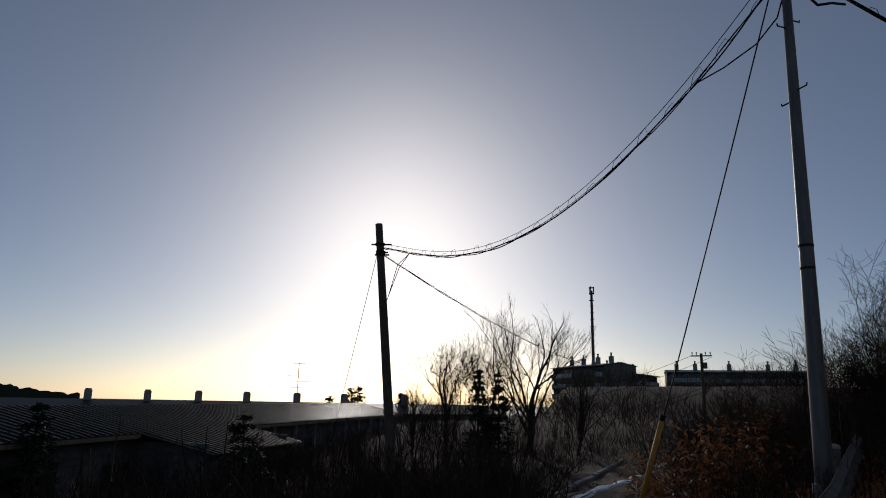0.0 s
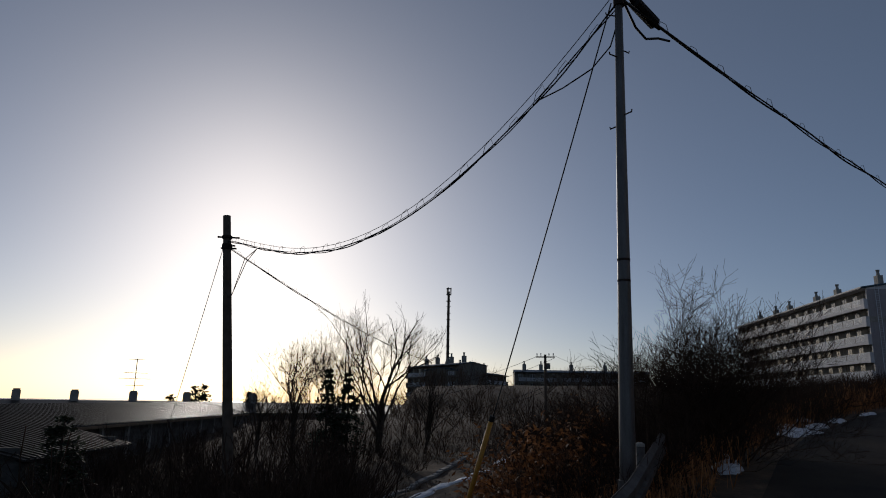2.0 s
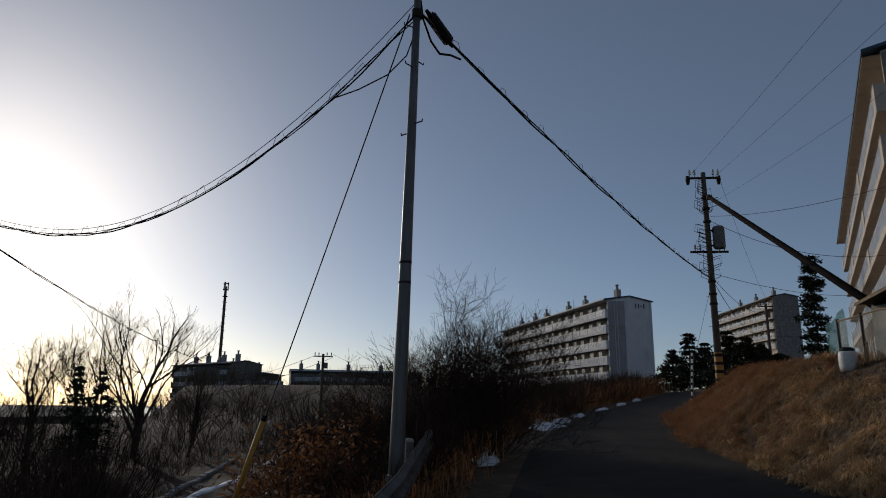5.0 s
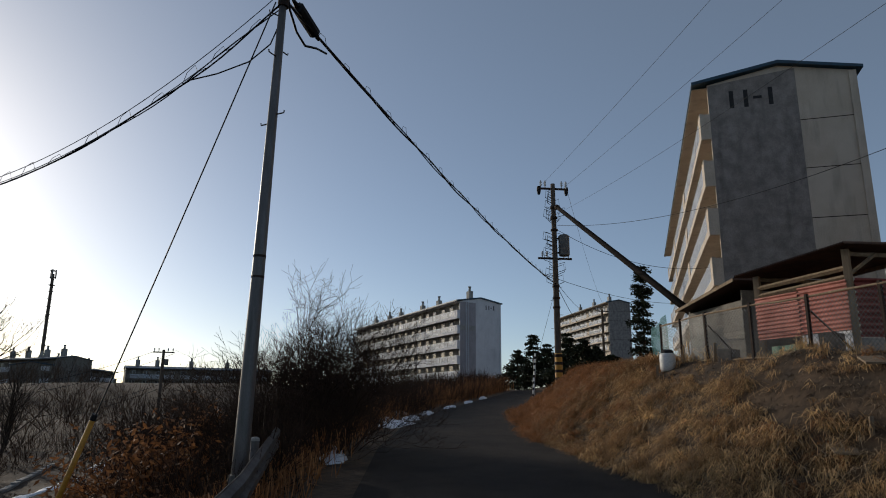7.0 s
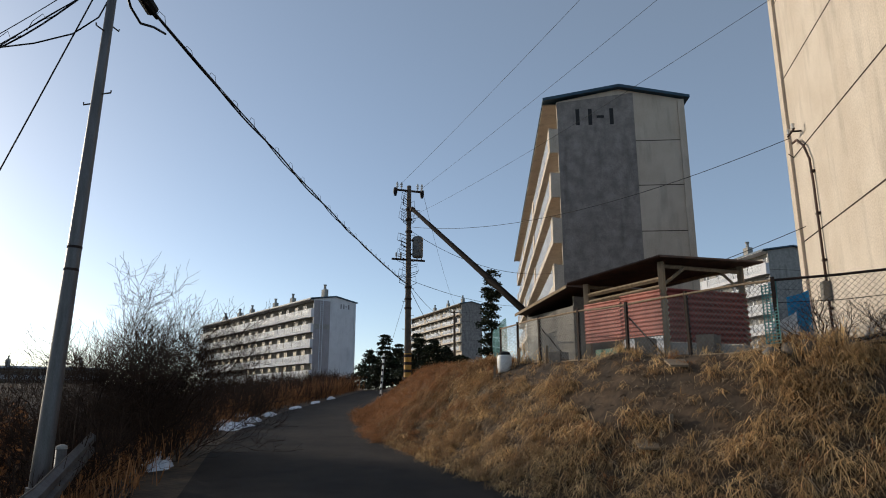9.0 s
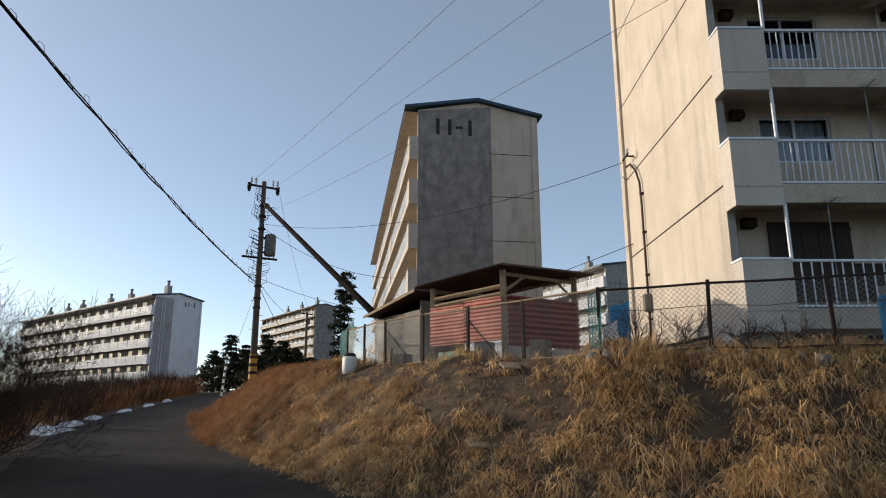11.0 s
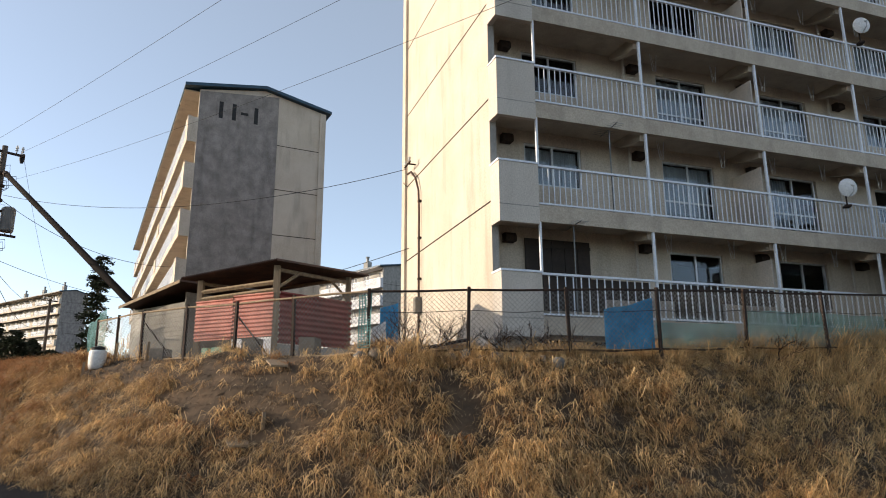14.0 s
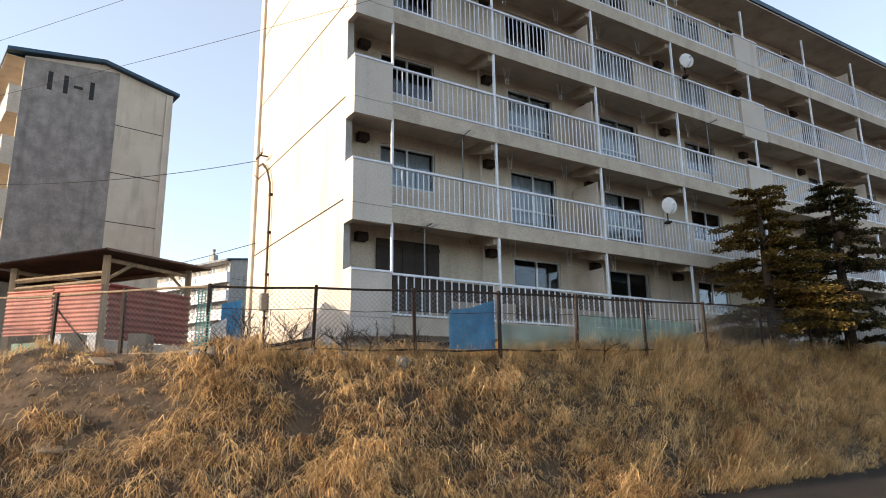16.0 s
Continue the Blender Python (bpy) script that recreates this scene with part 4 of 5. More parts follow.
for z in (4.6, 5.1, 5.75, 8.9, 9.6, 10.2):
    part("band", Shape().tube([(0.05, 0.05, z), (0.05, 0.05, z + 0.1)], 0.2, 14), iron, pd)
# raking strut from the pole down behind the shed
st_top, st_foot = Vector((29.0, 21.0, 12.15)), Vector((18.35, 8.0, 3.55))
strut = thing("pole_strut", Matrix.Translation(st_foot), "dark raking strut bracing the utility pole", "strut")
d = st_top - st_foot
part("shaft", Shape().tube([d * (i / 4) for i in range(5)], [0.115, 0.115, 0.11, 0.11, 0.105], 16), tarred, strut, smooth=True)
part("clamp", Shape().tube([d * 0.985, d], 0.14, 12), iron, strut)

# far poles
for bx, by, bz, tz, arm in ((26.3, 67.0, -2.6, 6.55, 1.0), (72.0, 46.0, 4.5, 13.2, 0.9)):
    p = thing("utility_pole", Matrix.Translation((bx, by, bz)), "far dark utility pole with crossarm", "utility pole", "utility poles")
    part("shaft", Shape().tube([(0, 0, 0), (0, 0, tz - bz)], [0.18, 0.13], 12), conc_pole, p)
    c = part("crossarm", Shape().box(-arm, arm, -0.05, 0.05, -0.06, 0.06), iron, p, at=pose(0, 0, tz - bz - 0.25, 0, 0, -25))
    for x in (-0.85, -0.45, 0.4, 0.85):
        insulator(c, x * arm, 0.06, 0.35)
    part("can", Shape().tube([(0.3, 0, tz - bz - 1.5), (0.3, 0, tz - bz - 0.9)], 0.24, 10), trafo, p)
mast = thing("radio_mast", Matrix.Translation((67.8, 292.3, -2)), "tall thin radio mast with antennas at its top", "mast")
part("column", Shape().tube([(0, 0, 0), (0, 0, 52)], [0.75, 0.55], 10), conc_pole, mast)
for k in range(3):
    a = 2 * math.pi * k / 3
    part("antenna", Shape().box(1.0 * math.cos(a) - 0.22, 1.0 * math.cos(a) + 0.22, 1.0 * math.sin(a) - 0.22, 1.0 * math.sin(a) + 0.22, 50.3, 53.8), trafo, mast)
for z in (47.5, 50.6, 53.2):
    part("ring", Shape().tube([(0, 0, z), (0, 0, z + 0.2)], 1.15, 12), iron, mast)
for i in range(16):
    part("bracket", Shape().box(-0.95, 0.95, -0.08, 0.08, 3 * i, 3 * i + 0.25), iron, mast)

A_TOP = Vector((-2.1, 22.55, 6.68))
bundle(A_TOP, PBT + Vector((-0.04, 0.05, -0.35)), 2.25, "sagging black telephone cable with loose lashing wire", 24, 0.014, 0.47)
wire(A_TOP + Vector((0.1, 0, 0.1)), PBT + Vector((-0.04, 0.03, -0.12)), 2.3, 0.007, "thin messenger wire above the telephone cable", 50, 0.47)
bundle(PBT + Vector((0.05, 0.02, -0.2)), Vector((29.0, 21.2, 7.9)), 0.36, "black telephone cable rising to the roadside pole", 30, 0.02)
# slack loops at the steel pole and the splice case
lp = thing("cable_loop", Matrix.Translation(PBT), "slack cable loop at the pole top", "cable")
part("cable", Shape().tube([Vector(p) for p in ((-0.05, 0.0, -0.7), (-0.12, 0.1, -1.02), (-0.3, 0.4, -1.27), (-0.55, 0.95, -1.36), (-0.78, 1.5, -1.36))], 0.012, 6),
     black_rubber, lp, smooth=True)
lp = thing("cable_loop", Matrix.Translation(PBT), "slack cable loop under the splice case", "cable")
part("cable", Shape().tube([Vector(p) for p in ((0.05, 0, 0.02), (0.14, 0.06, -0.3), (0.36, 0.17, -0.58), (0.62, 0.32, -0.66), (0.95, 0.5, -0.5), (1.25, 0.65, -0.42))], 0.02, 6),
     black_rubber, lp, smooth=True)
sc = thing("splice_case", Matrix.Translation(PBT + Vector((0.3, 0.17, -0.08))), "black cable splice case hanging near the pole top", "splice case")
d = Vector((24.2, 12.8, -7.0)).normalized()
part("body", Shape().tube([d * 0.08, d * 0.1, d * 0.68, d * 0.7], [0.06, 0.105, 0.105, 0.06], 10), black_rubber, sc)
part("end_cap", Shape().tube([d * 0.70, d * 0.84], [0.05, 0.03], 8), black_rubber, sc)
part("end_cap", Shape().tube([d * -0.06, d * 0.08], [0.03, 0.05], 8), black_rubber, sc)
part("rib", Shape().box(-0.012, 0.012, -0.012, 0.012, 0, 0.6, look(d * 0.1, d * 0.8) @ pose(0, 0.11, -0.6)), black_rubber, sc)

# drop loops and second cable at the far pole
ld = thing("cable_loop", Matrix.Translation(A_TOP), "slack drop loops hanging at the pole", "cable")
for q in (((1.1, -2.2, -0.7), (0.7, -1.4, -0.9), (0.35, -0.6, -1.9), (0.12, 0, -1.95), (0.05, 0, -0.2)), ((1.1, -2.2, -0.7), (0.75, -1.4, -1.0), (0.3, -0.5, -2.0), (0.02, 0, -1.7))):
    part("cable", Shape().tube([Vector(p) for p in q], 0.013, 5), black_rubber, ld, smooth=True)
bundle(A_TOP + Vector((0.1, 0, -0.25)), Vector((10.6, 50.0, 4.4)), 0.4, "lashed cable running down behind the bare trees", 26, 0.014)
wire(PAT + Vector((0.0, 0, -1.0)), (-4.5, 25.6, -2.9), 0.05, 0.012, "steel guy wire staying the concrete pole")

# guy with yellow guard
g_top, g_foot = PBT + Vector((-0.1, 0.06, -0.3)), Vector((2.98, 11.2, -0.75))
gw = wire(g_top, g_foot, 0.06, 0.011, "steel guy wire staying the steel pole")
d = g_foot - g_top
yg = thing("guy_guard", Matrix.Translation(g_foot), "yellow plastic guard tube on the guy wire", "guy guard")
part("tube", Shape().tube([-d * 0.04, -d * 0.245], 0.04, 12), yellow_plastic, yg, smooth=True)
part("cap", Shape().tube([-d * 0.245, -d * 0.255], 0.045, 10), black_rubber, yg)

# lines from the roadside pole
dp = Vector((29.2, 21.35, 0))
for a, b, sag, r, lb in (
        ((28.7, 21.8, 13.5), (-3.5, -20.5, 13.0), 0.5, 0.0065, "thin power line passing high overhead"),
        ((29.8, 21.0, 13.5), (-4.5, -27.5, 12.9), 0.5, 0.0065, "thin power line passing high overhead"),
        ((29.4, 21.2, 11.9), (6.5, -8.5, 8.9), 0.5, 0.0055, "thin power line crossing before the gable"),
        ((29.3, 21.2, 11.2), (21.3, 1.5, 9.2), 0.95, 0.011, "black service line running to the gable bracket"),
        ((29.3, 21.3, 11.0), (37.5, 14.6, 9.5), 1.2, 0.013, "black service line drooping to the farther block"),
        ((29.3, 21.3, 8.2), (60.0, 24.0, 11.5), 1.2, 0.013, "slack cable running away from the roadside pole"),
        ((29.3, 21.3, 7.9), (72.0, 46.0, 12.8), 1.0, 0.014, "slack cable running to the far pole"),
        ((29.3, 21.3, 7.7), (72.0, 46.0, 11.2), 1.9, 0.016, "slack cable running to the far pole"),
        ((30.0, 21.0, 13.4), (72.3, 45.6, 13.0), 0.9, 0.009, "thin power line running to the far pole"),
        ((21.5, 1.6, 8.8), (42.0, -4.0, 9.5), 0.4, 0.012, "pair of service wires behind the block"),
        ((34.0, 14.0, 6.6), (21.6, 1.3, 6.6), 0.25, 0.012, "service wire between the two blocks"),
        ((29.0, 21.2, 7.8), (28.2, 22.3, 3.0), 0.0, 0.008, "thin guy wire beside the roadside pole"),
        ((25.4, 67.4, 6.3), (6.0, 90.0, 2.0), 1.5, 0.02, "low power line over the valley"),
        ((27.2, 66.6, 6.2), (7.0, 88.0, 1.6), 1.7, 0.02, "low power line over the valley"),
        ((26.3, 67.0, 3.2), (6.0, 89.0, -1.2), 1.5, 0.02, "low telephone line over the valley"),
        ((26.3, 67.0, 2.8), (6.5, 88.0, -1.6), 1.6, 0.02, "low telephone line over the valley")):
    wire(a, b, sag, r, lb)

# ---------------------------------------------------------------- guard rail, marker pole
RAIL = [(1.2, 3.2, 0.0), (2.5, 5.0, 0.0), (3.9, 7.0, 0.06), (5.5, 9.35, 0.24), (6.6, 10.9, 0.42)]
gr = thing("guard_rail", Matrix.Translation((0, 0, 0)), "old grey steel guard rail with round posts", "guard rail")
for x, y, z in (RAIL[0], RAIL[1], RAIL[3]):
    p = part("post", Shape().tube([(x - 0.12, y + 0.08, z - 0.5), (x - 0.12, y + 0.08, z + 0.78)], 0.07, 14), rail_zinc, gr, smooth=True)
    part("cap", Shape().tube([(x - 0.12, y + 0.08, z + 0.78), (x - 0.12, y + 0.08, z + 0.82), (x - 0.12, y + 0.08, z + 0.84)], [0.076, 0.07, 0.03], 14), concrete, p)
prof = [(0.0, 0.33), (0.0, 0.36), (0.07, 0.42), (0.07, 0.50), (0.0, 0.54), (0.0, 0.57), (0.07, 0.61), (0.07, 0.69), (0.0, 0.74), (0.0, 0.76)]
for (ax, ay, az2), (bx, by, bz2) in zip(RAIL[:-1], RAIL[1:]):
    d = Vector((bx - ax, by - ay, 0)).normalized()
    nrm = Vector((d.y, -d.x, 0))
    s = Shape()
    for back in (0.0, -0.006):
        for px, py, pz in ((ax, ay, az2), (bx, by, bz2)):
            for o, h in prof:
                s.v.append((px + nrm.x * (o + back), py + nrm.y * (o + back), pz + h))
    n = len(prof)
    for q2 in (0, 2 * n):
        s.f += [(q2 + i, q2 + i + 1, q2 + n + i + 1, q2 + n + i) for i in range(n - 1)]
    s.f += [(0, 2 * n, 3 * n, n), (n - 1, 2 * n - 1, 4 * n - 1, 3 * n - 1)]
    part("beam", s, rail_zinc, gr)
x, y = 23.9, 18.9
mk = thing("snow_marker", Matrix.Translation((x, y, 1.7)), "leaning white marker pole with dark stripes at the road edge", "marker pole")
d = Vector((0.18, -0.05, 2.1))
part("pole", Shape().tube([(0, 0, -0.3), d], 0.045, 10), white_plastic, mk)
for i in range(7):
    part("stripe", Shape().tube([d * (0.1 + 0.13 * i), d * (0.155 + 0.13 * i)], 0.048, 10), black_rubber, mk)
for x, y, h in ((14.2, 7.6, 0.5), (15.0, 7.35, 0.5), (14.1, 6.2, 0.5), (10.6, 2.6, 0.35)):
    sk = thing("stake", Matrix.Translation((x, y, height(x, y) - 0.1)), "short pale wooden stake standing in the grass", "stake", "stakes")
    part("stick", Shape().box(-0.03, 0.03, -0.025, 0.025, 0, h), old_wood, sk, at=pose(0, 0, 0, 4, 5, 30))
for x, y, w in ((10.4, 2.9, 0.2), (11.75, 2.75, 0.26)):
    bd = thing("board", Matrix.Translation((x, y, height(x, y) + 0.07)), "flat grey board lying on the grass bank", "board", "boards")
    part("panel", Shape().prism([(-w, -0.14), (w, -0.18), (w * 0.9, 0.16), (-w * 0.95, 0.14)], 0, 0.03, "z"), old_wood, bd, at=pose(0, 0, 0, 0, -14, 25))


# ---------------------------------------------------------------- cars seen past the bank
def car(m, label, van):
    c = thing("car", m, label, "car", "parked cars")
    tall = 1.85 if van else 1.45
    part("body", Shape().prism([(-2.0, 0.3), (2.0, 0.3), (2.05, 0.75), (1.5, 0.95), (1.0, tall), (-1.8, tall), (-2.02, 0.95)], -0.8, 0.8, "y"), car_white, c)
    for y in (-0.806, 0.802):
        for x0, x1 in ((-1.7, -0.75), (-0.65, 0.15), (0.25, 0.95)):
            part("window", Shape().box(x0, x1, y, y + 0.004, 1.0, tall - 0.15), tyre_mat, c)
    for x in (-1.3, 1.25):
        for y in (-0.72, 0.72):
            w = part("wheel", Shape().tube([(x, y - 0.1, 0.3), (x, y + 0.1, 0.3)], 0.3, 16), tyre_mat, c)
            part("rim", Shape().tube([(x, y - 0.105, 0.3), (x, y + 0.105, 0.3)], 0.17, 12), alu, w)
    return c


car(frame_of(77.8, 54.6, height(77.8, 54.6), 0.8, -0.6), "white van parked beyond the roadside pole", True)
car(frame_of(45.5, 25.5, height(45.5, 25.5), 0.6, -0.8), "white car parked behind the fence", False)


# ---------------------------------------------------------------- trees and shrubs
def grow(s, p, d, length, r, depth, rng, spread_by, bend=0.25, kids=(2, 3), thin=0.62, up=0.08, least=0.004):
    steps = 3 if depth > 1 else 2
    pts, rs = [p], [r]
    for i in range(steps):
        d = (d + Vector((rng.uniform(-1, 1), rng.uniform(-1, 1), rng.uniform(-0.6, 1))) * bend * 0.5 + Vector((0, 0, up))).normalized()
        pts.append(pts[-1] + d * (length / steps))
        rs.append(max(least, r * (1 - (1 - thin) * (i + 1) / steps)))
    s.tube(pts, rs, 6 if r > 0.05 else (4 if r > 0.015 else 3), caps=False)
    if depth == 0:
        return
    for _ in range(rng.randint(*kids)):
        k = rng.uniform(0.45, 1.0)
        j = min(int(k * steps), steps - 1)
        q = pts[j] + (pts[j + 1] - pts[j]) * (k * steps - j)
        side = Vector((rng.uniform(-1, 1), rng.uniform(-1, 1), rng.uniform(-0.25, 0.6))).normalized()
        grow(s, q, (d + side * spread_by).normalized(), length * rng.uniform(0.55, 0.82), rs[j] * rng.uniform(0.45, 0.7), depth - 1, rng, spread_by, bend, kids, thin, up, least)
    grow(s, pts[-1], d, length * rng.uniform(0.6, 0.85), rs[-1], depth - 1, rng, spread_by, bend, kids, thin, up, least)


def bare_tree(x, y, z, tall, seed, label, r=0.12, spread_by=0.75, depth=6, stems=1, twig_r=None):
    rng = random.Random(seed)
    t = thing("bare_tree", Matrix.Translation((x, y, z)), label, "tree", "bare trees")
    for k in range(stems):
        a = rng.uniform(0, 6.3)
        d = Vector((math.cos(a) * (0.16 if stems > 1 else 0.03), math.sin(a) * (0.16 if stems > 1 else 0.03), 1))
        trunk = Shape().tube([Vector((0, 0, -0.6)), Vector((0, 0, 0)), d * tall * 0.12, d * tall * 0.24], [r * 1.4, r * 1.1, r, r * 0.85], 10)
        part("trunk", trunk, bark, t, smooth=True)
        crown = Shape()
        for j in range(5):
            dd = (d + Vector((rng.uniform(-1, 1), rng.uniform(-1, 1), 0.4)) * spread_by * (0.25 if j == 0 else 1.1)).normalized()
            grow(crown, d * tall * (0.24 if j == 0 else rng.uniform(0.08, 0.23)), dd, tall * rng.uniform(0.2, 0.27), r * (0.8 if j == 0 else 0.5), depth - 1, rng, spread_by, 0.45, (1, 2), 0.68, 0.02, 0.006)
        part("crown", crown, bark, t)
    return t


def gz(x, y):
    return height(x, y) - 0.1


bare_tree(6.1, 45.0, gz(6.1, 45), 10.3, 3, "tall bare tree with fine winter twigs", 0.17, 0.85, 7, 2)
bare_tree(0.6, 44.5, gz(0.6, 44.5), 8.0, 8, "spreading bare tree with fine winter twigs", 0.11, 1.0, 7, 2)
bare_tree(3.4, 46.5, gz(3.4, 46.5), 8.6, 12, "bare tree with fine winter twigs", 0.12, 0.95, 7, 2)
bare_tree(-1.6, 45.5, gz(-1.6, 45.5), 6.0, 21, "low spreading bare tree behind the barn", 0.08, 1.0, 5, 2)
bare_tree(9.0, 44.0, gz(9, 44), 6.0, 31, "bare tree leaning to the side", 0.09, 0.8, 5, 2)


def bare_shrub(x, y, z, tall, wide, stems, seed, label, depth=4):
    rng = random.Random(seed)
    t = thing("bare_shrub", Matrix.Translation((x, y, z)), label, "shrub", "bare shrubs")
    for k in range(stems):
        a = rng.uniform(0, 6.3)
        lean = rng.uniform(0.1, 1.3) * wide / tall
        s = Shape()
        d = Vector((math.cos(a) * lean, math.sin(a) * lean, 1)).normalized()
        grow(s, Vector((0.3 * math.cos(a), 0.3 * math.sin(a), -0.1)), d, tall * rng.uniform(0.3, 0.42), rng.uniform(0.012, 0.024), depth, rng, 1.15, 0.95, (2, 3), 0.66, -0.02, 0.003)
        part("stem", s, twig, t)
    return t


bare_shrub(8.9, 12.4, 0.3, 3.5, 2.2, 24, 4, "large tangled leafless shrub beside the road", 5)
bare_shrub(7.1, 12.6, 0.1, 3.0, 1.8, 10, 14, "tangled leafless shrub behind the guard rail", 4)
bare_shrub(9.7, 13.9, 0.4, 2.9, 1.9, 9, 24, "tangled leafless shrub at the road edge", 4)
bare_shrub(12.5, 16.8, 0.5, 2.3, 1.5, 7, 34, "small leafless shrub at the road edge", 3)
bare_shrub(5.9, 14.2, -0.6, 2.6, 1.8, 8, 44, "leafless shrub below the road", 4)


for k, (x, y, tall) in enumerate(((12.15, 0.4, 1.15), (12.1, -0.5, 1.2), (12.2, -1.3, 0.9), (12.4, -2.2, 0.7), (13.4, -6.2, 0.8), (15.6, -10.2, 0.9), (16.4, -11.8, 1.0))):
    bare_shrub(x, y, 2.4, tall, 0.5, 5, 90 + k, "thin leafless shrub growing behind the fence", 3)


def conifer(x, y, z, tall, wide, seed, mat, label, layers=16, start=0.12, droop=0.25, tuft=0.2, dense=1.0, full=0.75):
    """Trunk and drooping boughs, each bough a spray of many small needle tufts."""
    rng = random.Random(seed)
    t = thing("conifer", Matrix.Translation((x, y, z)), label, "tree", "conifers")
    part("trunk", Shape().tube([(0, 0, -0.4), (0, 0, tall * 0.5), (0, 0, tall * 0.97)], [wide * 0.07, wide * 0.05, 0.015], 8), bark, t, smooth=True)
    boughs, leaves = Shape(), Shape()
    for i in range(layers):
        k = start + (1 - start) * (i + rng.random() * 0.6) / layers
        reach = wide * (1 - k) ** full * rng.uniform(0.75, 1.1) + 0.08
        for j in range(rng.randint(5, 8)):
            a = rng.uniform(0, 2 * math.pi)
            rch = reach * rng.uniform(0.65, 1.1)
            p0 = Vector((0, 0, tall * k))
            out2 = Vector((math.cos(a), math.sin(a), 0))
            p1 = p0 + out2 * rch * 0.55 + Vector((0, 0, rch * 0.06))
            p2 = p0 + out2 * rch - Vector((0, 0, rch * droop))
            boughs.tube([p0, p1, p2], [0.02, 0.013, 0.005], 4, caps=False)
            n = int((10 + 26 * rch) * dense)
            for q in range(n):
                v = rng.uniform(0.2, 1.05)
                c = (p0 + (p1 - p0) * v / 0.55 if v < 0.55 else p1 + (p2 - p1) * (v - 0.55) / 0.45)
                c = c + Vector((rng.uniform(-1, 1), rng.uniform(-1, 1), rng.uniform(-0.5, 0.7))) * tuft * (0.5 + 0.5 * rch)
                dirn = (out2 * 0.8 + Vector((rng.uniform(-1, 1), rng.uniform(-1, 1), rng.uniform(-0.6, 0.6)))).normalized() * tuft * rng.uniform(0.5, 1.1)
                sd = dirn.cross(Vector((rng.uniform(-1, 1), rng.uniform(-1, 1), 1))).normalized() * tuft * 0.22
                leaves.add([c - sd, c + dirn * 0.5 - sd * 1.2, c + dirn, c + dirn * 0.45 + sd * 1.3, c + sd * 0.6], [(0, 1, 2, 3, 4)])
    part("bough", boughs, bark, t)
    part("crown", leaves, mat, t)
    return t


conifer(17.75, -13.7, 2.5, 5.5, 2.5, 2, needle, "yellow-green evergreen tree with open ragged boughs", 20, 0.12, 0.02, 0.1, 7.0, 0.5)
conifer(17.8, -16.3, 2.5, 5.7, 2.7, 7, needle_dark, "dark evergreen tree with ragged spreading boughs", 20, 0.1, 0.06, 0.1, 7.0, 0.5)
conifer(2.4, 40.0, gz(2.4, 40), 5.6, 1.3, 5, spruce, "small dark spruce among bare trees", 15, 0.1, 0.3, 0.2)
conifer(3.6, 40.0, gz(3.6, 40), 5.4, 1.3, 6, spruce, "small dark spruce among bare trees", 15, 0.1, 0.3, 0.2)
conifer(-7.3, 26.2, -3.1, 4.0, 1.5, 15, spruce, "dark young spruce in front of the barn", 14, 0.05, 0.2, 0.2)
conifer(-13.3, 23.0, -3.0, 4.2, 1.5, 16, spruce, "dark young spruce in front of the barn", 14, 0.05, 0.2, 0.2)
for i, (az2, dd, tp) in enumerate(((-7.2, 90, 2.6), (-6.5, 92, 2.9), (-3.0, 85, 2.0), (-8.9, 90, 1.6))):
    x, y = dd * math.sin(radians(az2)), dd * math.cos(radians(az2))
    conifer(x, y, -2.5, tp + 2.6, 1.5, 40 + i, spruce, "distant dark spruce against the horizon", 9, 0.2, 0.2, 0.5, 0.4)
for i, (az2, dd, el2, wd) in enumerate(((60.3, 60, 11.3, 1.35), (51.2, 62, 5.8, 1.9), (52.4, 66, 4.9, 2.2), (54.0, 58, 5.8, 2.4), (55.3, 56, 5.4, 2.3), (56.4, 60, 4.6, 2.2), (57.6, 62, 4.0, 2.2),
                                         (49.9, 70, 4.4, 2.6))):
    x, y = 0.4 + dd * math.sin(radians(az2)), -0.3 + dd * math.cos(radians(az2))
    z0 = gz(x, y)
    conifer(x, y, z0, 1.6 + dd * math.tan(radians(el2)) - z0, wd, 60 + i, spruce, "tall narrow dark pine behind the shed" if i == 0 else "dark pine beyond the roadside pole", 13 if i else 24, 0.1, 0.1, 0.26, 1.5, 0.35 if i == 0 else 0.75)


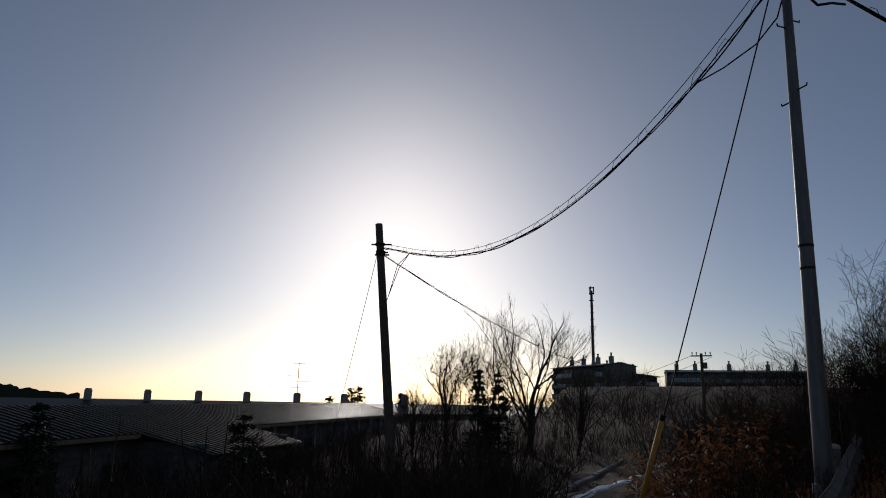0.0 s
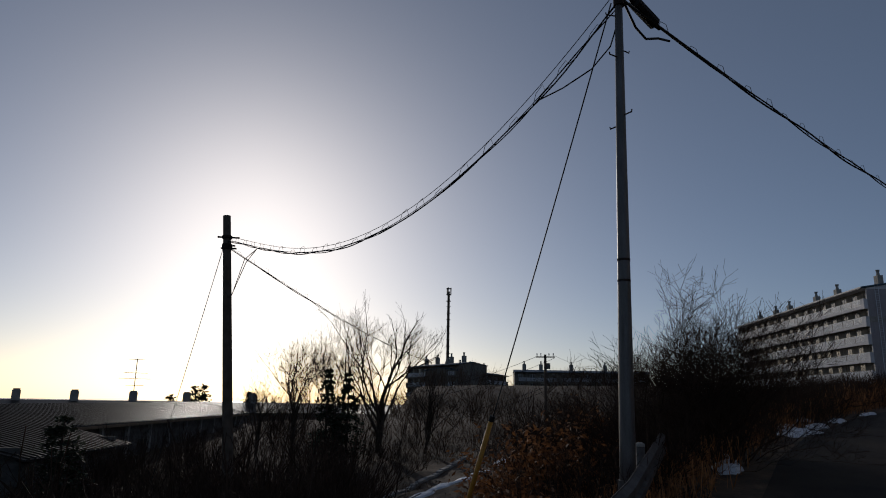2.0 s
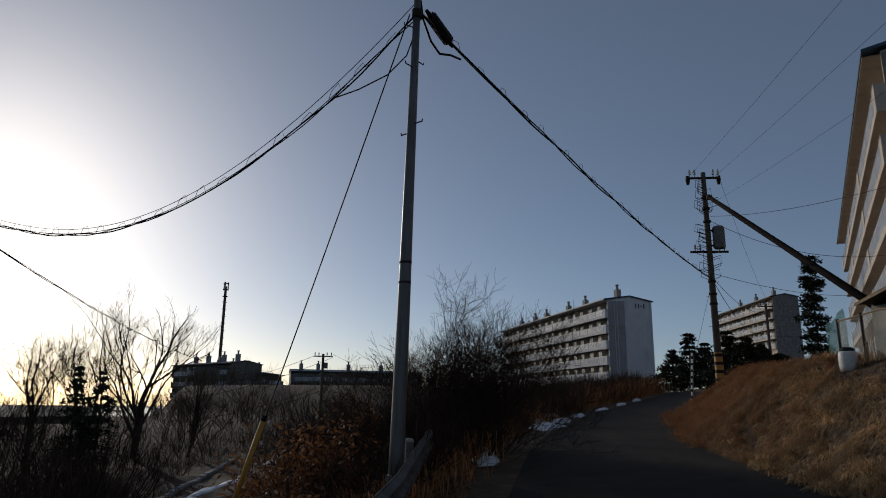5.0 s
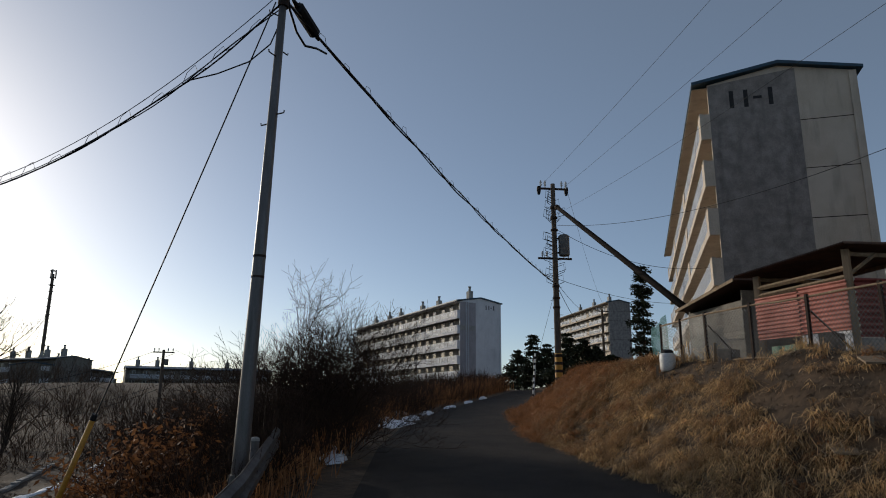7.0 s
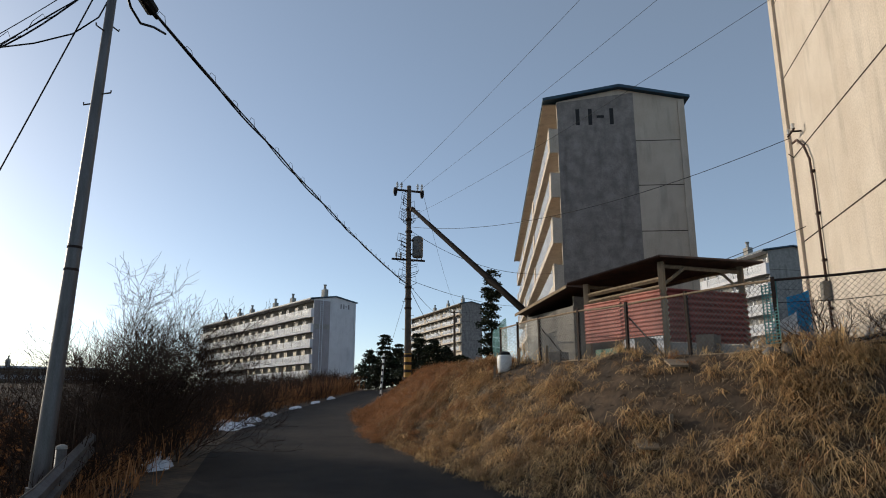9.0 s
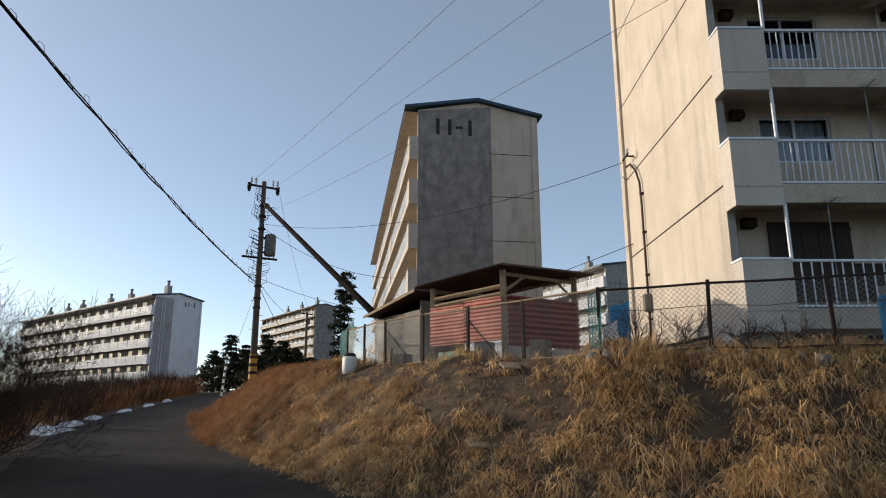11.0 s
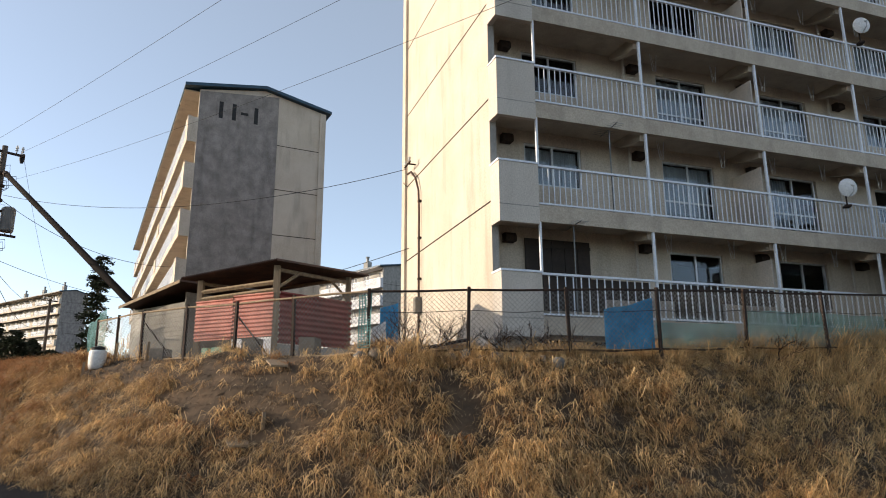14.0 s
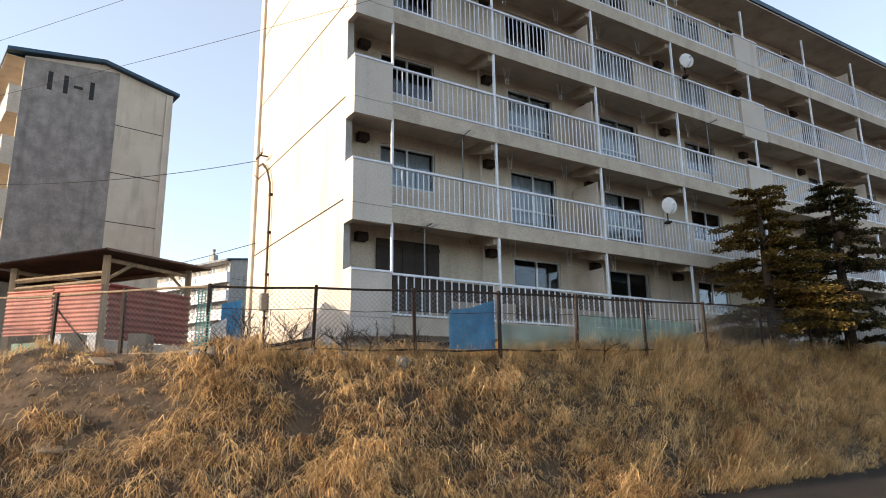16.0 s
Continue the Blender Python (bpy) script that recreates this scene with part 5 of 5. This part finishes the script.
def leaf_heap(x, y, z, rx2, ry2, rz2, n, seed, mat, label, size=0.09, stems=24):
    rng = random.Random(seed)
    t = thing("leafy_shrub", Matrix.Translation((x, y, z)), label, "shrub", "withered shrubs")
    lv, stm = Shape(), Shape()
    tips = []
    for i in range(stems):
        a, k = rng.uniform(0, 6.3), rng.uniform(0.2, 1.0)
        tip = Vector((rx2 * k * math.cos(a), ry2 * k * math.sin(a), rz2 * rng.uniform(0.6, 1.15) * (1.15 - 0.55 * k)))
        tips.append(tip)
        stm.tube([(0.1 * math.cos(a), 0.1 * math.sin(a), -0.2), tip * 0.5 + Vector((0, 0, 0.15 * rz2)), tip], [0.014, 0.01, 0.004], 4, caps=False)
    for i in range(n):
        tip = rng.choice(tips)
        c = tip * rng.uniform(0.35, 1.05) + Vector((rng.gauss(0, 0.18), rng.gauss(0, 0.18), rng.gauss(0.05, 0.16)))
        d = Vector((rng.uniform(-1, 1), rng.uniform(-1, 1), rng.uniform(-1, 0.4))).normalized() * size * rng.uniform(0.7, 1.6)
        sd = d.cross(Vector((rng.uniform(-1, 1), rng.uniform(-1, 1), 0.5))).normalized() * size * 0.25
        lv.add([c, c + d * 0.45 + sd, c + d, c + d * 0.45 - sd], [(0, 1, 2, 3)])
    part("stem", stm, twig, t)
    part("foliage", lv, mat, t)
    return t


for i, (x, y, rr, hh) in enumerate(((4.9, 11.6, 1.1, 1.5), (4.4, 12.9, 0.9, 1.0), (6.3, 13.2, 1.2, 1.5), (3.9, 9.9, 0.6, 0.5), (5.4, 15.8, 1.5, 1.6), (8.0, 17.5, 1.6, 1.8))):
    leaf_heap(x, y, gz(x, y), rr, rr, hh, 1300, 80 + i, brown_leaf, "withered brown bamboo-grass shrub below the road", 0.11, 26)

# ---------------------------------------------------------------- barn row below the road
bx0, by0, ax0, ay0 = -12.5, 29.0, 0.191, 0.982
BARN = frame_of(bx0, by0, -0.13, ax0, ay0)  # x along the eave, y to the left towards the ridge
bn = thing("barn", BARN @ pose(0, 0, -3.0), "long low barn with ribbed metal roof and plank walls", "barn")
rise, halfw, x_lo, x_hi = 1.03, 4.6, -16.0, 46.0
walls = Shape().box(x_lo + 0.3, x_hi - 0.3, 0.45, 0.6, -0.6, 2.95).box(x_lo + 0.3, x_hi - 0.3, 2 * halfw - 0.6, 2 * halfw - 0.45, -0.6, 2.95)
walls.box(x_hi - 0.45, x_hi - 0.3, 0.6, 2 * halfw - 0.6, -0.6, 3.3).box(x_lo + 0.3, x_lo + 0.45, 0.6, 2 * halfw - 0.6, -0.6, 3.3)
part("wall", walls, barn_wall, bn)
for ext in (Shape().box(0.7, 9.0, -2.95, -2.8, -0.6, 2.2), Shape().box(0.7, 0.85, -2.8, 0.45, -0.6, 2.7), Shape().box(8.85, 9.0, -2.8, 0.45, -0.6, 2.7)):
    part("wing_wall", ext, barn_wall, bn)
slope = rise / halfw
rf = Shape().prism([(0, 3.0), (halfw, 3.0 + rise), (2 * halfw, 3.0), (2 * halfw, 3.07), (halfw, 3.09 + rise), (0, 3.07)], x_lo, x_hi, "x")
part("roof", rf, barn_roof, bn)
part("wing_roof", Shape().prism([(-3.4, 3.0 - 3.4 * slope), (-0.002, 3.0), (-0.002, 3.07), (-3.4, 3.07 - 3.4 * slope)], 0.2, 9.5, "x"), barn_roof, bn)
rib_l = math.hypot(halfw, rise)
rib = Shape().box(-0.03, 0.03, 0, rib_l, 0, 0.055).mesh("rib", barn_roof)
rib2 = Shape().box(-0.03, 0.03, 0, 3.4 * math.hypot(1, slope), 0, 0.055).mesh("rib", barn_roof)
tilt = math.degrees(math.atan(slope))
x = x_lo + 0.1
while x < x_hi:
    part("rib", rib, None, bn, at=pose(x, 0, 3.072, tilt, 0, 0))
    if 0.2 < x < 9.5:
        part("rib", rib2, None, bn, at=pose(x, -3.4, 3.072 - 3.4 * slope, tilt, 0, 0))
    x += 0.42
part("eave_board", Shape().box(x_lo, 0.18, -0.03, -0.005, 2.86, 3.02).box(9.52, x_hi, -0.03, -0.005, 2.86, 3.02), old_wood, bn)
for i in range(14):
    x = -14 + i * 4.2
    y = -2.97 if 0.7 < x < 8.2 else 0.43
    w = part("window", Shape().box(x, x + 1.7, y, y + 0.012, 1.0 if y > 0 else 0.8, 1.9 if y > 0 else 1.6), board, bn)
    part("window_frame", Shape().box(x + 0.82, x + 0.88, y - 0.02, y - 0.002, 1.0 if y > 0 else 0.8, 1.9 if y > 0 else 1.6), old_wood, w)
for i in range(10):
    x = 10.5 + i * 3.5
    part("pillar", Shape().box(x, x + 0.25, 0.25, 0.44, -0.6, 2.95), concrete, bn)

hs = thing("long_house", frame_of(-50, 58, -2.6, 0.92, 0.4), "long low house row with chimneys behind the barn", "house")
part("wall", Shape().box(0, 62, 0.3, 7.7, -1.5, 2.4), barn_wall, hs)
part("roof", Shape().prism([(-0.2, 2.4), (4, 3.45), (8.2, 2.4), (8.2, 2.5), (4, 3.56), (-0.2, 2.5)], -0.3, 62.3, "x"), barn_roof, hs)
for x in (18, 23.5, 28.5, 33.5, 39.0, 44.5, 52):
    part("chimney", Shape().box(x - 0.35, x + 0.35, 3.6, 4.3, 2.8, 4.45).box(x - 0.28, x + 0.28, 3.67, 4.23, 4.45, 4.6), concrete, hs)
ant = thing("tv_aerial", hs.matrix_world @ pose(39.0, 3.95, 4.55), "tall aerial on a house chimney", "aerial", "aerials")
part("mast", Shape().tube([(0, 0, 0), (0, 0, 3.4)], 0.04, 6), iron, ant)
for z, w in ((3.3, 0.8), (1.9, 1.2), (1.3, 1.6), (0.6, 0.9)):
    part("element", Shape().tube([(-w, 0, z), (w, 0, z)], 0.025, 5), iron, ant)

# ---------------------------------------------------------------- snow patches
def snow_patch(x, y, rx2, ry2, seed, turn=0):
    s, rng = Shape(), random.Random(seed)
    rings, n = 5, 22
    for i in range(rings + 1):
        for j in range(n):
            w = 2 * math.pi * j / n
            k = i / rings * (0.72 + 0.55 * noise.noise((math.cos(w) * 2.2 + seed, math.sin(w) * 1.7, seed)))
            px, py = rx2 * k * math.cos(w), ry2 * k * math.sin(w)
            qx, qy = x + px * math.cos(turn) - py * math.sin(turn), y + px * math.sin(turn) + py * math.cos(turn)
            s.v.append((qx, qy, height(qx, qy) + 0.02 + 0.10 * (1 - (i / rings) ** 2) + 0.07 * noise.noise((qx * 2, qy * 2, 1)) - (0.12 if i == rings else 0)))
    s.f = [(i * n + j, i * n + (j + 1) % n, (i + 1) * n + (j + 1) % n, (i + 1) * n + j) for i in range(rings) for j in range(n)] + [tuple(range(n))]
    return tagged(part("snow_patch", s, snow, None, smooth=True), "patch of old crusted snow at the road edge", "snow", "snow patches")


kerb = Shape()
for i in range(24):
    x, y = 3.2 + 0.335 * i, 26.5 + 0.63 * i
    kerb.box(-0.12, 0.12, -0.36, 0.36, -0.2, 0.12, Matrix.Translation((x, y, height(x, y))) @ pose(0, 0, 0, 0, 0, -28))
tagged(part("kerb", kerb, concrete), "low concrete kerb of the path below the road", "kerb", kind="structure")
for i, (x, y, a, b2, tn) in enumerate(((14.3, 16.9, 1.9, 0.9, 0.8), (8.6, 12.1, 0.7, 0.4, 0.8), (9.3, 13.1, 0.6, 0.35, 0.5), (8.1, 11.2, 0.5, 0.3, 0.9), (16.3, 18.3, 1.1, 0.45, 0.7), (18.7, 20.1, 1.3, 0.35, 0.7), (22.4, 22.5, 1.2, 0.35, 0.6), (26.5, 25.3, 1.5, 0.35, 0.6), (30.5, 28.0, 1.5, 0.35, 0.6), 
                                        (5.1, 25.3, 1.7, 0.6, 1.08), (6.6, 28.0, 2.0, 0.7, 1.08), (8.1, 30.9, 2.1, 0.75, 1.08), (10.1, 34.6, 2.3, 0.7, 1.08), (12.3, 38.6, 2.3, 0.6, 1.08), (15.4, 18.6, 0.9, 0.5, 0.7), (17.6, 20.6, 0.9, 0.5, 0.7))):
    snow_patch(x, y, a, b2, 3 + i, tn)

# ---------------------------------------------------------------- grass and brush
def blades(name, roots, mat, label, width, rng, tip=0.8):
    """roots: rows of x, y, z, lean x, lean y, length, lift."""
    r = np.array(roots)
    n = len(r)
    side = rng.normal(size=(n, 2))
    side /= np.linalg.norm(side, axis=1)[:, None]
    w = width * rng.uniform(0.6, 1.3, n)
    v = np.zeros((n, 5, 3))
    for i, (k, up, wk) in enumerate(((0.0, 0.0, 1.0), (0.6, 0.88, 0.9))):
        c = np.stack([r[:, 0] + r[:, 3] * r[:, 5] * k * k * 1.15, r[:, 1] + r[:, 4] * r[:, 5] * k * k * 1.15, r[:, 2] + r[:, 5] * r[:, 6] * up * (k > 0)], 1)
        v[:, 2 * i] = c
        v[:, 2 * i + 1] = c
        v[:, 2 * i, :2] -= side * (w * wk)[:, None]
        v[:, 2 * i + 1, :2] += side * (w * wk)[:, None]
    v[:, 4] = np.stack([r[:, 0] + r[:, 3] * r[:, 5] * 1.15, r[:, 1] + r[:, 4] * r[:, 5] * 1.15, r[:, 2] + r[:, 5] * r[:, 6] * tip - 0.05 * (tip < 0.6)], 1)
    o = np.arange(n)[:, None] * 5
    faces = (o + [0, 1, 3, 2]).tolist() + (o + [2, 3, 4]).tolist()
    me = bpy.data.meshes.new(name)
    me.from_pydata(v.reshape(-1, 3).tolist(), [], faces)
    me.materials.append(mat)
    return tagged(new(name, me), label, "grass", kind="stuff")


rng = np.random.default_rng(4)


def arched(name, rows, mat, label, width):
    """Arching blades from blocks of x, y, z, heading x, heading y, length, rise, drop, run."""
    r = np.concatenate(rows)
    n = len(r)
    head = r[:, 3:5] / (np.linalg.norm(r[:, 3:5], axis=1)[:, None] + 1e-6)
    side = np.stack([-head[:, 1], head[:, 0]], 1) + 0.5 * rng.normal(size=(n, 2))
    side *= (width * rng.uniform(0.6, 1.35, n))[:, None]
    v = np.zeros((n, 7, 3))
    for i, (k, wide) in enumerate(((0.0, 0.8), (0.4, 1.0), (0.75, 0.75), (1.0, 0.0))):
        c = r[:, :3].copy()
        c[:, :2] += head * (r[:, 5] * r[:, 8] * k ** 1.25)[:, None]
        c[:, 2] += r[:, 5] * (r[:, 6] * k - r[:, 7] * k * k)
        c += rng.normal(size=(n, 3)) * (r[:, 5] * 0.15 * k)[:, None]
        v[:, 2 * i] = c
        if i < 3:
            v[:, 2 * i + 1] = c
            v[:, 2 * i, :2] -= side * wide
            v[:, 2 * i + 1, :2] += side * wide
    o = np.arange(n)[:, None] * 7
    faces = (o + [0, 1, 3, 2]).tolist() + (o + [2, 3, 5, 4]).tolist() + (o + [4, 5, 6]).tolist()
    me = bpy.data.meshes.new(name)
    me.from_pydata(v.reshape(-1, 3).tolist(), [], faces)
    me.materials.append(mat)
    return tagged(new(name, me), label, "grass", kind="stuff")


def clump(x, y, z, n, way, wild, root, length, rise, drop, mound=0.0):
    a = rng.uniform(0, 2 * math.pi, n)
    q = root * np.sqrt(rng.uniform(0, 1, n))
    ox, oy = q * np.cos(a), q * np.sin(a)
    b = rng.uniform(0, 2 * math.pi, n)
    return np.stack([x + ox, y + oy, z - 0.03 + mound * (1 - (q / max(root, 1e-6)) ** 2), way[0] + wild * np.cos(b) + 0.5 * ox / root, way[1] + wild * np.sin(b) + 0.5 * oy / root,
                     length * rng.uniform(0.55, 1.35, n), rise * rng.uniform(0.6, 1.3, n), drop * rng.uniform(0.75, 1.2, n), rng.uniform(0.7, 1.0, n)], 1)


def on_bank():
    """A random spot on the bank: place, distance up it, and the way downhill."""
    while True:
        x, y = rng.uniform(8.6, 24), rng.uniform(-21, 19)
        b2 = foot_distance(x, y)
        if -0.1 < b2 < 3.5:
            e = 0.15
            return x, y, b2, -(foot_distance(x + e, y) - b2) / e, -(foot_distance(x, y + e) - b2) / e


def bare_here(x, y, b2):
    return (1.6 + 0.7 * noise.noise((x, y, 5)) < b2 < 3.0 and 1.4 < y < 4.8) or (b2 > 2.2 and 1.5 < y < 8.3) or noise.noise((x * 0.5, y * 0.5, 5)) < -0.6


gold, tan, mat_rows, russet, litter, pale = [], [], [], [], [], []
for i in range(8500):  # low matted thatch between the tussocks
    x, y, b2, dx, dy = on_bank()
    sw = 0.8 * noise.noise((x * 0.8, y * 0.8, 11))
    way = (dx * math.cos(sw) - dy * math.sin(sw), dy * math.cos(sw) + dx * math.sin(sw))
    bare = bare_here(x, y, b2)
    (litter if bare and rng.random() < 0.6 else mat_rows).append(clump(x, y, height(x, y), 11 if bare else 16, way, 1.3, 0.16, 0.14 if bare else 0.24, 0.4, 0.75))
for i in range(7200):  # drooping tussocks
    x, y, b2, dx, dy = on_bank()
    bare = bare_here(x, y, b2)
    if bare and rng.random() < 0.7:
        continue
    big = 0.75 + 0.7 * noise.noise((x * 0.55, y * 0.55, 21)) + 0.25 * rng.normal()
    big = min(1.5, max(0.35, big)) * (0.6 if bare else 1.0)
    sw = 1.3 * noise.noise((x * 0.6, y * 0.6, 11)) + 0.5 * rng.normal()
    way = (dx * math.cos(sw) - dy * math.sin(sw), dy * math.cos(sw) + dx * math.sin(sw))
    stiff = smooth(-3, -7, y)  # grass stands up more past the bend
    red = smooth(8.5, 13, y) * 0.9 + (0.05 if y > 2 else 0.02)
    pick = rng.random()
    rows = russet if pick < red else tan if pick < red + 0.3 + 0.35 * smooth(2, 8, y) - 0.15 * stiff else gold
    rows.append(clump(x, y, height(x, y), int(14 + 30 * big), way, rng.uniform(0.6, 1.4), 0.06 + 0.07 * big, 0.12 + 0.16 * big, rng.uniform(0.5, 1.15) * (1 + 0.45 * stiff), rng.uniform(0.9, 1.5) * (1 - 0.4 * stiff),
                      0.03 + 0.13 * big + 0.08 * stiff))
for i in range(420):  # russet grass thick on the crest by the roadside pole
    x, y, b2, dx, dy = on_bank()
    if y > 7.5:
        russet.append(clump(x, y, height(x, y), 60, (dx, dy), 0.8, 0.14, 0.32, 0.85, 0.75, 0.04))
for i in range(26):  # upright reddish weeds in one patch
    x, y = 13.75 + 0.3 * rng.normal(), -9.9 + 0.45 * rng.normal()
    russet.append(clump(x, y, height(x, y), 14, (0.0, 0.2), 1.0, 0.1, 0.5, 1.2, 0.35))
for i, ((ax, ay, _, _), (bx, by, _, _)) in enumerate(zip(FENCE, FENCE[1:])):
    for q in range(2 if i < 6 else 9):
        k, o = rng.random(), rng.normal() * 0.16
        x, y = ax + (bx - ax) * k - 0.12 + o, ay + (by - ay) * k
        tall = rng.uniform(0.12, 0.3) * (1.8 if rng.random() < 0.15 else 1)
        for j in range(20):
            pale.append((x + rng.normal() * 0.07, y + rng.normal() * 0.07, height(x, y) - 0.03, rng.normal() * 0.45, rng.normal() * 0.45, tall * rng.uniform(0.6, 1.3), rng.uniform(0.6, 1.1)))
arched("bank_grass", gold, straw, "long dry straw-coloured grass tussocks drooping down the bank", 0.0036)
arched("brown_grass", tan, tan_grass, "brown dry grass tussocks drooping down the bank", 0.0036)
arched("old_thatch", mat_rows, thatch, "grey-brown matted old grass on the bank", 0.004)
arched("leaf_litter", litter, brush_stem, "dark dead stems and litter on bare soil", 0.005)
arched("russet_grass", russet, rust_grass, "russet dry grass on the bank by the road", 0.004)
blades("fence_grass", pale, straw, "upright dry grass along the fence foot", 0.0045, rng, 0.5)


def thicket(name, spots, templates, mat, label):
    """Joins many turned and scaled copies of a few small leafless bushes into one mesh."""
    vs, fs, o = [], [], 0
    for x, y, z, sc, tn, k in spots:
        v, f = templates[k]
        c, s2 = math.cos(tn) * sc, math.sin(tn) * sc
        vs.append(np.stack([x + v[:, 0] * c - v[:, 1] * s2, y + v[:, 0] * s2 + v[:, 1] * c, z + v[:, 2] * sc], 1))
        fs += (f + o).tolist()
        o += len(v)
    me = bpy.data.meshes.new(name)
    me.from_pydata(np.concatenate(vs).tolist(), [], fs)
    me.materials.append(mat)
    return tagged(new(name, me), label, "brush", kind="stuff")


bush = []
for k in range(8):
    s, rg = Shape(), random.Random(200 + k)
    for j in range(8 if k < 5 else 5):
        a, ln = rg.uniform(0, 6.3), rg.uniform(0.1, 0.9)
        grow(s, Vector((0.25 * math.cos(a), 0.25 * math.sin(a), -0.1)), Vector((math.cos(a) * ln, math.sin(a) * ln, 1)).normalized(), rg.uniform(0.5, 0.8), 0.016, 2, rg, 0.9, 0.5, (2, 3), 0.7, 0.0)
    bush.append((np.array(s.v), np.array([f for f in s.f if len(f) == 4])))
near_spots, far_spots = [], []
while len(near_spots) < 420:
    a, d2 = radians(rng.uniform(-30, 50)), 8 + 48 * rng.random() ** 1.3
    x, y = d2 * math.sin(a), d2 * math.cos(a)
    s2 = left_of_road(x, y)
    if s2 < 1.6 or ((x + 12.5) * 0.98 - (y - 29) * 0.19 < 1.5 and y > 10) or math.hypot(x + 1.3, y - 22.6) < 0.8:
        continue
    if abs(x * 0.88 - y * 0.47 + 7.3) < 1.8 and 22 < y < 43:
        continue
    top = min(1.55, 0.35 + s2 * 0.16) * rng.uniform(0.7, 1.15)
    if radians(7) < a < radians(21):
        top = min(top, max(0.15, (1.45 - d2 * 0.15 - height(x, y)) / 1.5)) if d2 < 27 else min(top, 0.9)
    near_spots.append((x, y, height(x, y), top, rng.uniform(0, 6.3), int(rng.integers(5))))
while len(far_spots) < 190:
    a, d2 = radians(rng.uniform(-3, 50)), rng.uniform(50, 165)
    x, y = d2 * math.sin(a), d2 * math.cos(a)
    if left_of_road(x, y) < 3:
        continue
    far_spots.append((x, y, height(x, y) - 0.3, rng.uniform(1.5, 2.4) + d2 / 110, rng.uniform(0, 6.3), 5 + int(rng.integers(3))))
hedge = []
while len(hedge) < 210:
    k = rng.random()
    px, py = along(LEFT[4:], k)
    o = 0.7 + 3.6 * rng.random()
    x, y = px - 0.72 * o, py + 0.68 * o
    if math.hypot(x - 4.7, y - 8.5) > 1.2:
        hedge.append((x, y, height(x, y) - 0.05, rng.uniform(0.8, 1.25) * min(1, 0.55 + o / 4), rng.uniform(0, 6.3), int(rng.integers(5))))
thicket("roadside_brush", hedge, bush, twig, "dense leafless brush lining the lane")
thicket("winter_brush", near_spots, bush, twig, "dark tangled leafless brush on the slope")
thicket("distant_brush", far_spots, bush, brush_stem, "distant leafless brush covering the hillside")
rough, far_rough = [], []
for i in range(30000):
    a, d2 = radians(rng.uniform(-40, 52)), 6 + 75 * rng.random() ** 1.6
    x, y = d2 * math.sin(a), d2 * math.cos(a)
    s2 = left_of_road(x, y)
    if s2 < 0.7 or (x + 12) * 0.98 - (y - 29) * 0.19 < 1.2 and y > 12:
        continue
    k = noise.noise((x * 0.25, y * 0.25, 3))
    tall = (0.3 + 0.4 * max(0, k + 0.4)) * (1 + d2 / 60) * min(1, 0.35 + s2 / 5)
    if radians(5) < a < radians(20) and d2 < 40:
        tall = min(tall, max(0.08, 1.3 - d2 * (0.15 if d2 < 28 else 0.1) - height(x, y)))
        if abs(x * 0.88 - y * 0.47 + 7.3) < 1.3 and 22 < y < 43:
            continue
    (rough if a < radians(24) or k < 0 else far_rough).append((x, y, height(x, y) - 0.05, rng.normal() * 0.8, rng.normal() * 0.8, tall * rng.uniform(0.6, 1.5), rng.uniform(0.5, 1.0)))
blades("dead_weeds", rough, brush_stem, "dark dead weeds matted on the slope", 0.016, rng)
blades("dry_reeds", far_rough, rust_grass, "russet dry reeds and brush beside the lane", 0.014, rng)
verge = []
for i in range(9000):
    k = rng.random()
    px, py = along(LEFT[3:], k)
    px, py = px - 0.75 * abs(rng.normal()) * 2.2 - 0.3, py + 0.66 * abs(rng.normal()) * 2.2 + 0.2
    verge.append((px, py, height(px, py) - 0.04, rng.normal() * 0.4, rng.normal() * 0.4, rng.uniform(0.3, 1.0) * (0.6 + k), rng.uniform(0.7, 1.1)))
blades("verge_grass", verge, rust_grass, "dry russet grass along the lane's edge", 0.008, rng)

# distant wooded ridge by the shore
ridge = Shape()
N = 160
for i in range(N + 1):
    a = radians(-60 + 32.5 * i / N)
    hgt = 1.6 + 420 * math.tan(radians(0.95 * smooth(-27.5, -36, math.degrees(a)) - 0.1)) + 1.8 * noise.noise((i * 0.35, 0, 4)) + 1.2 * noise.noise((i * 1.3, 2, 4))
    for d2, z in ((400, -60), (420, hgt), (470, hgt - 1.5), (560, -60)):
        ridge.v.append((d2 * math.sin(a), d2 * math.cos(a), z))
ridge.f = [(i * 4 + j, i * 4 + j + 1, i * 4 + j + 5, i * 4 + j + 4) for i in range(N) for j in range(3)]
tagged(part("backdrop", ridge, spruce), "dark wooded ridge far off by the shore", "ridge", kind="structure")
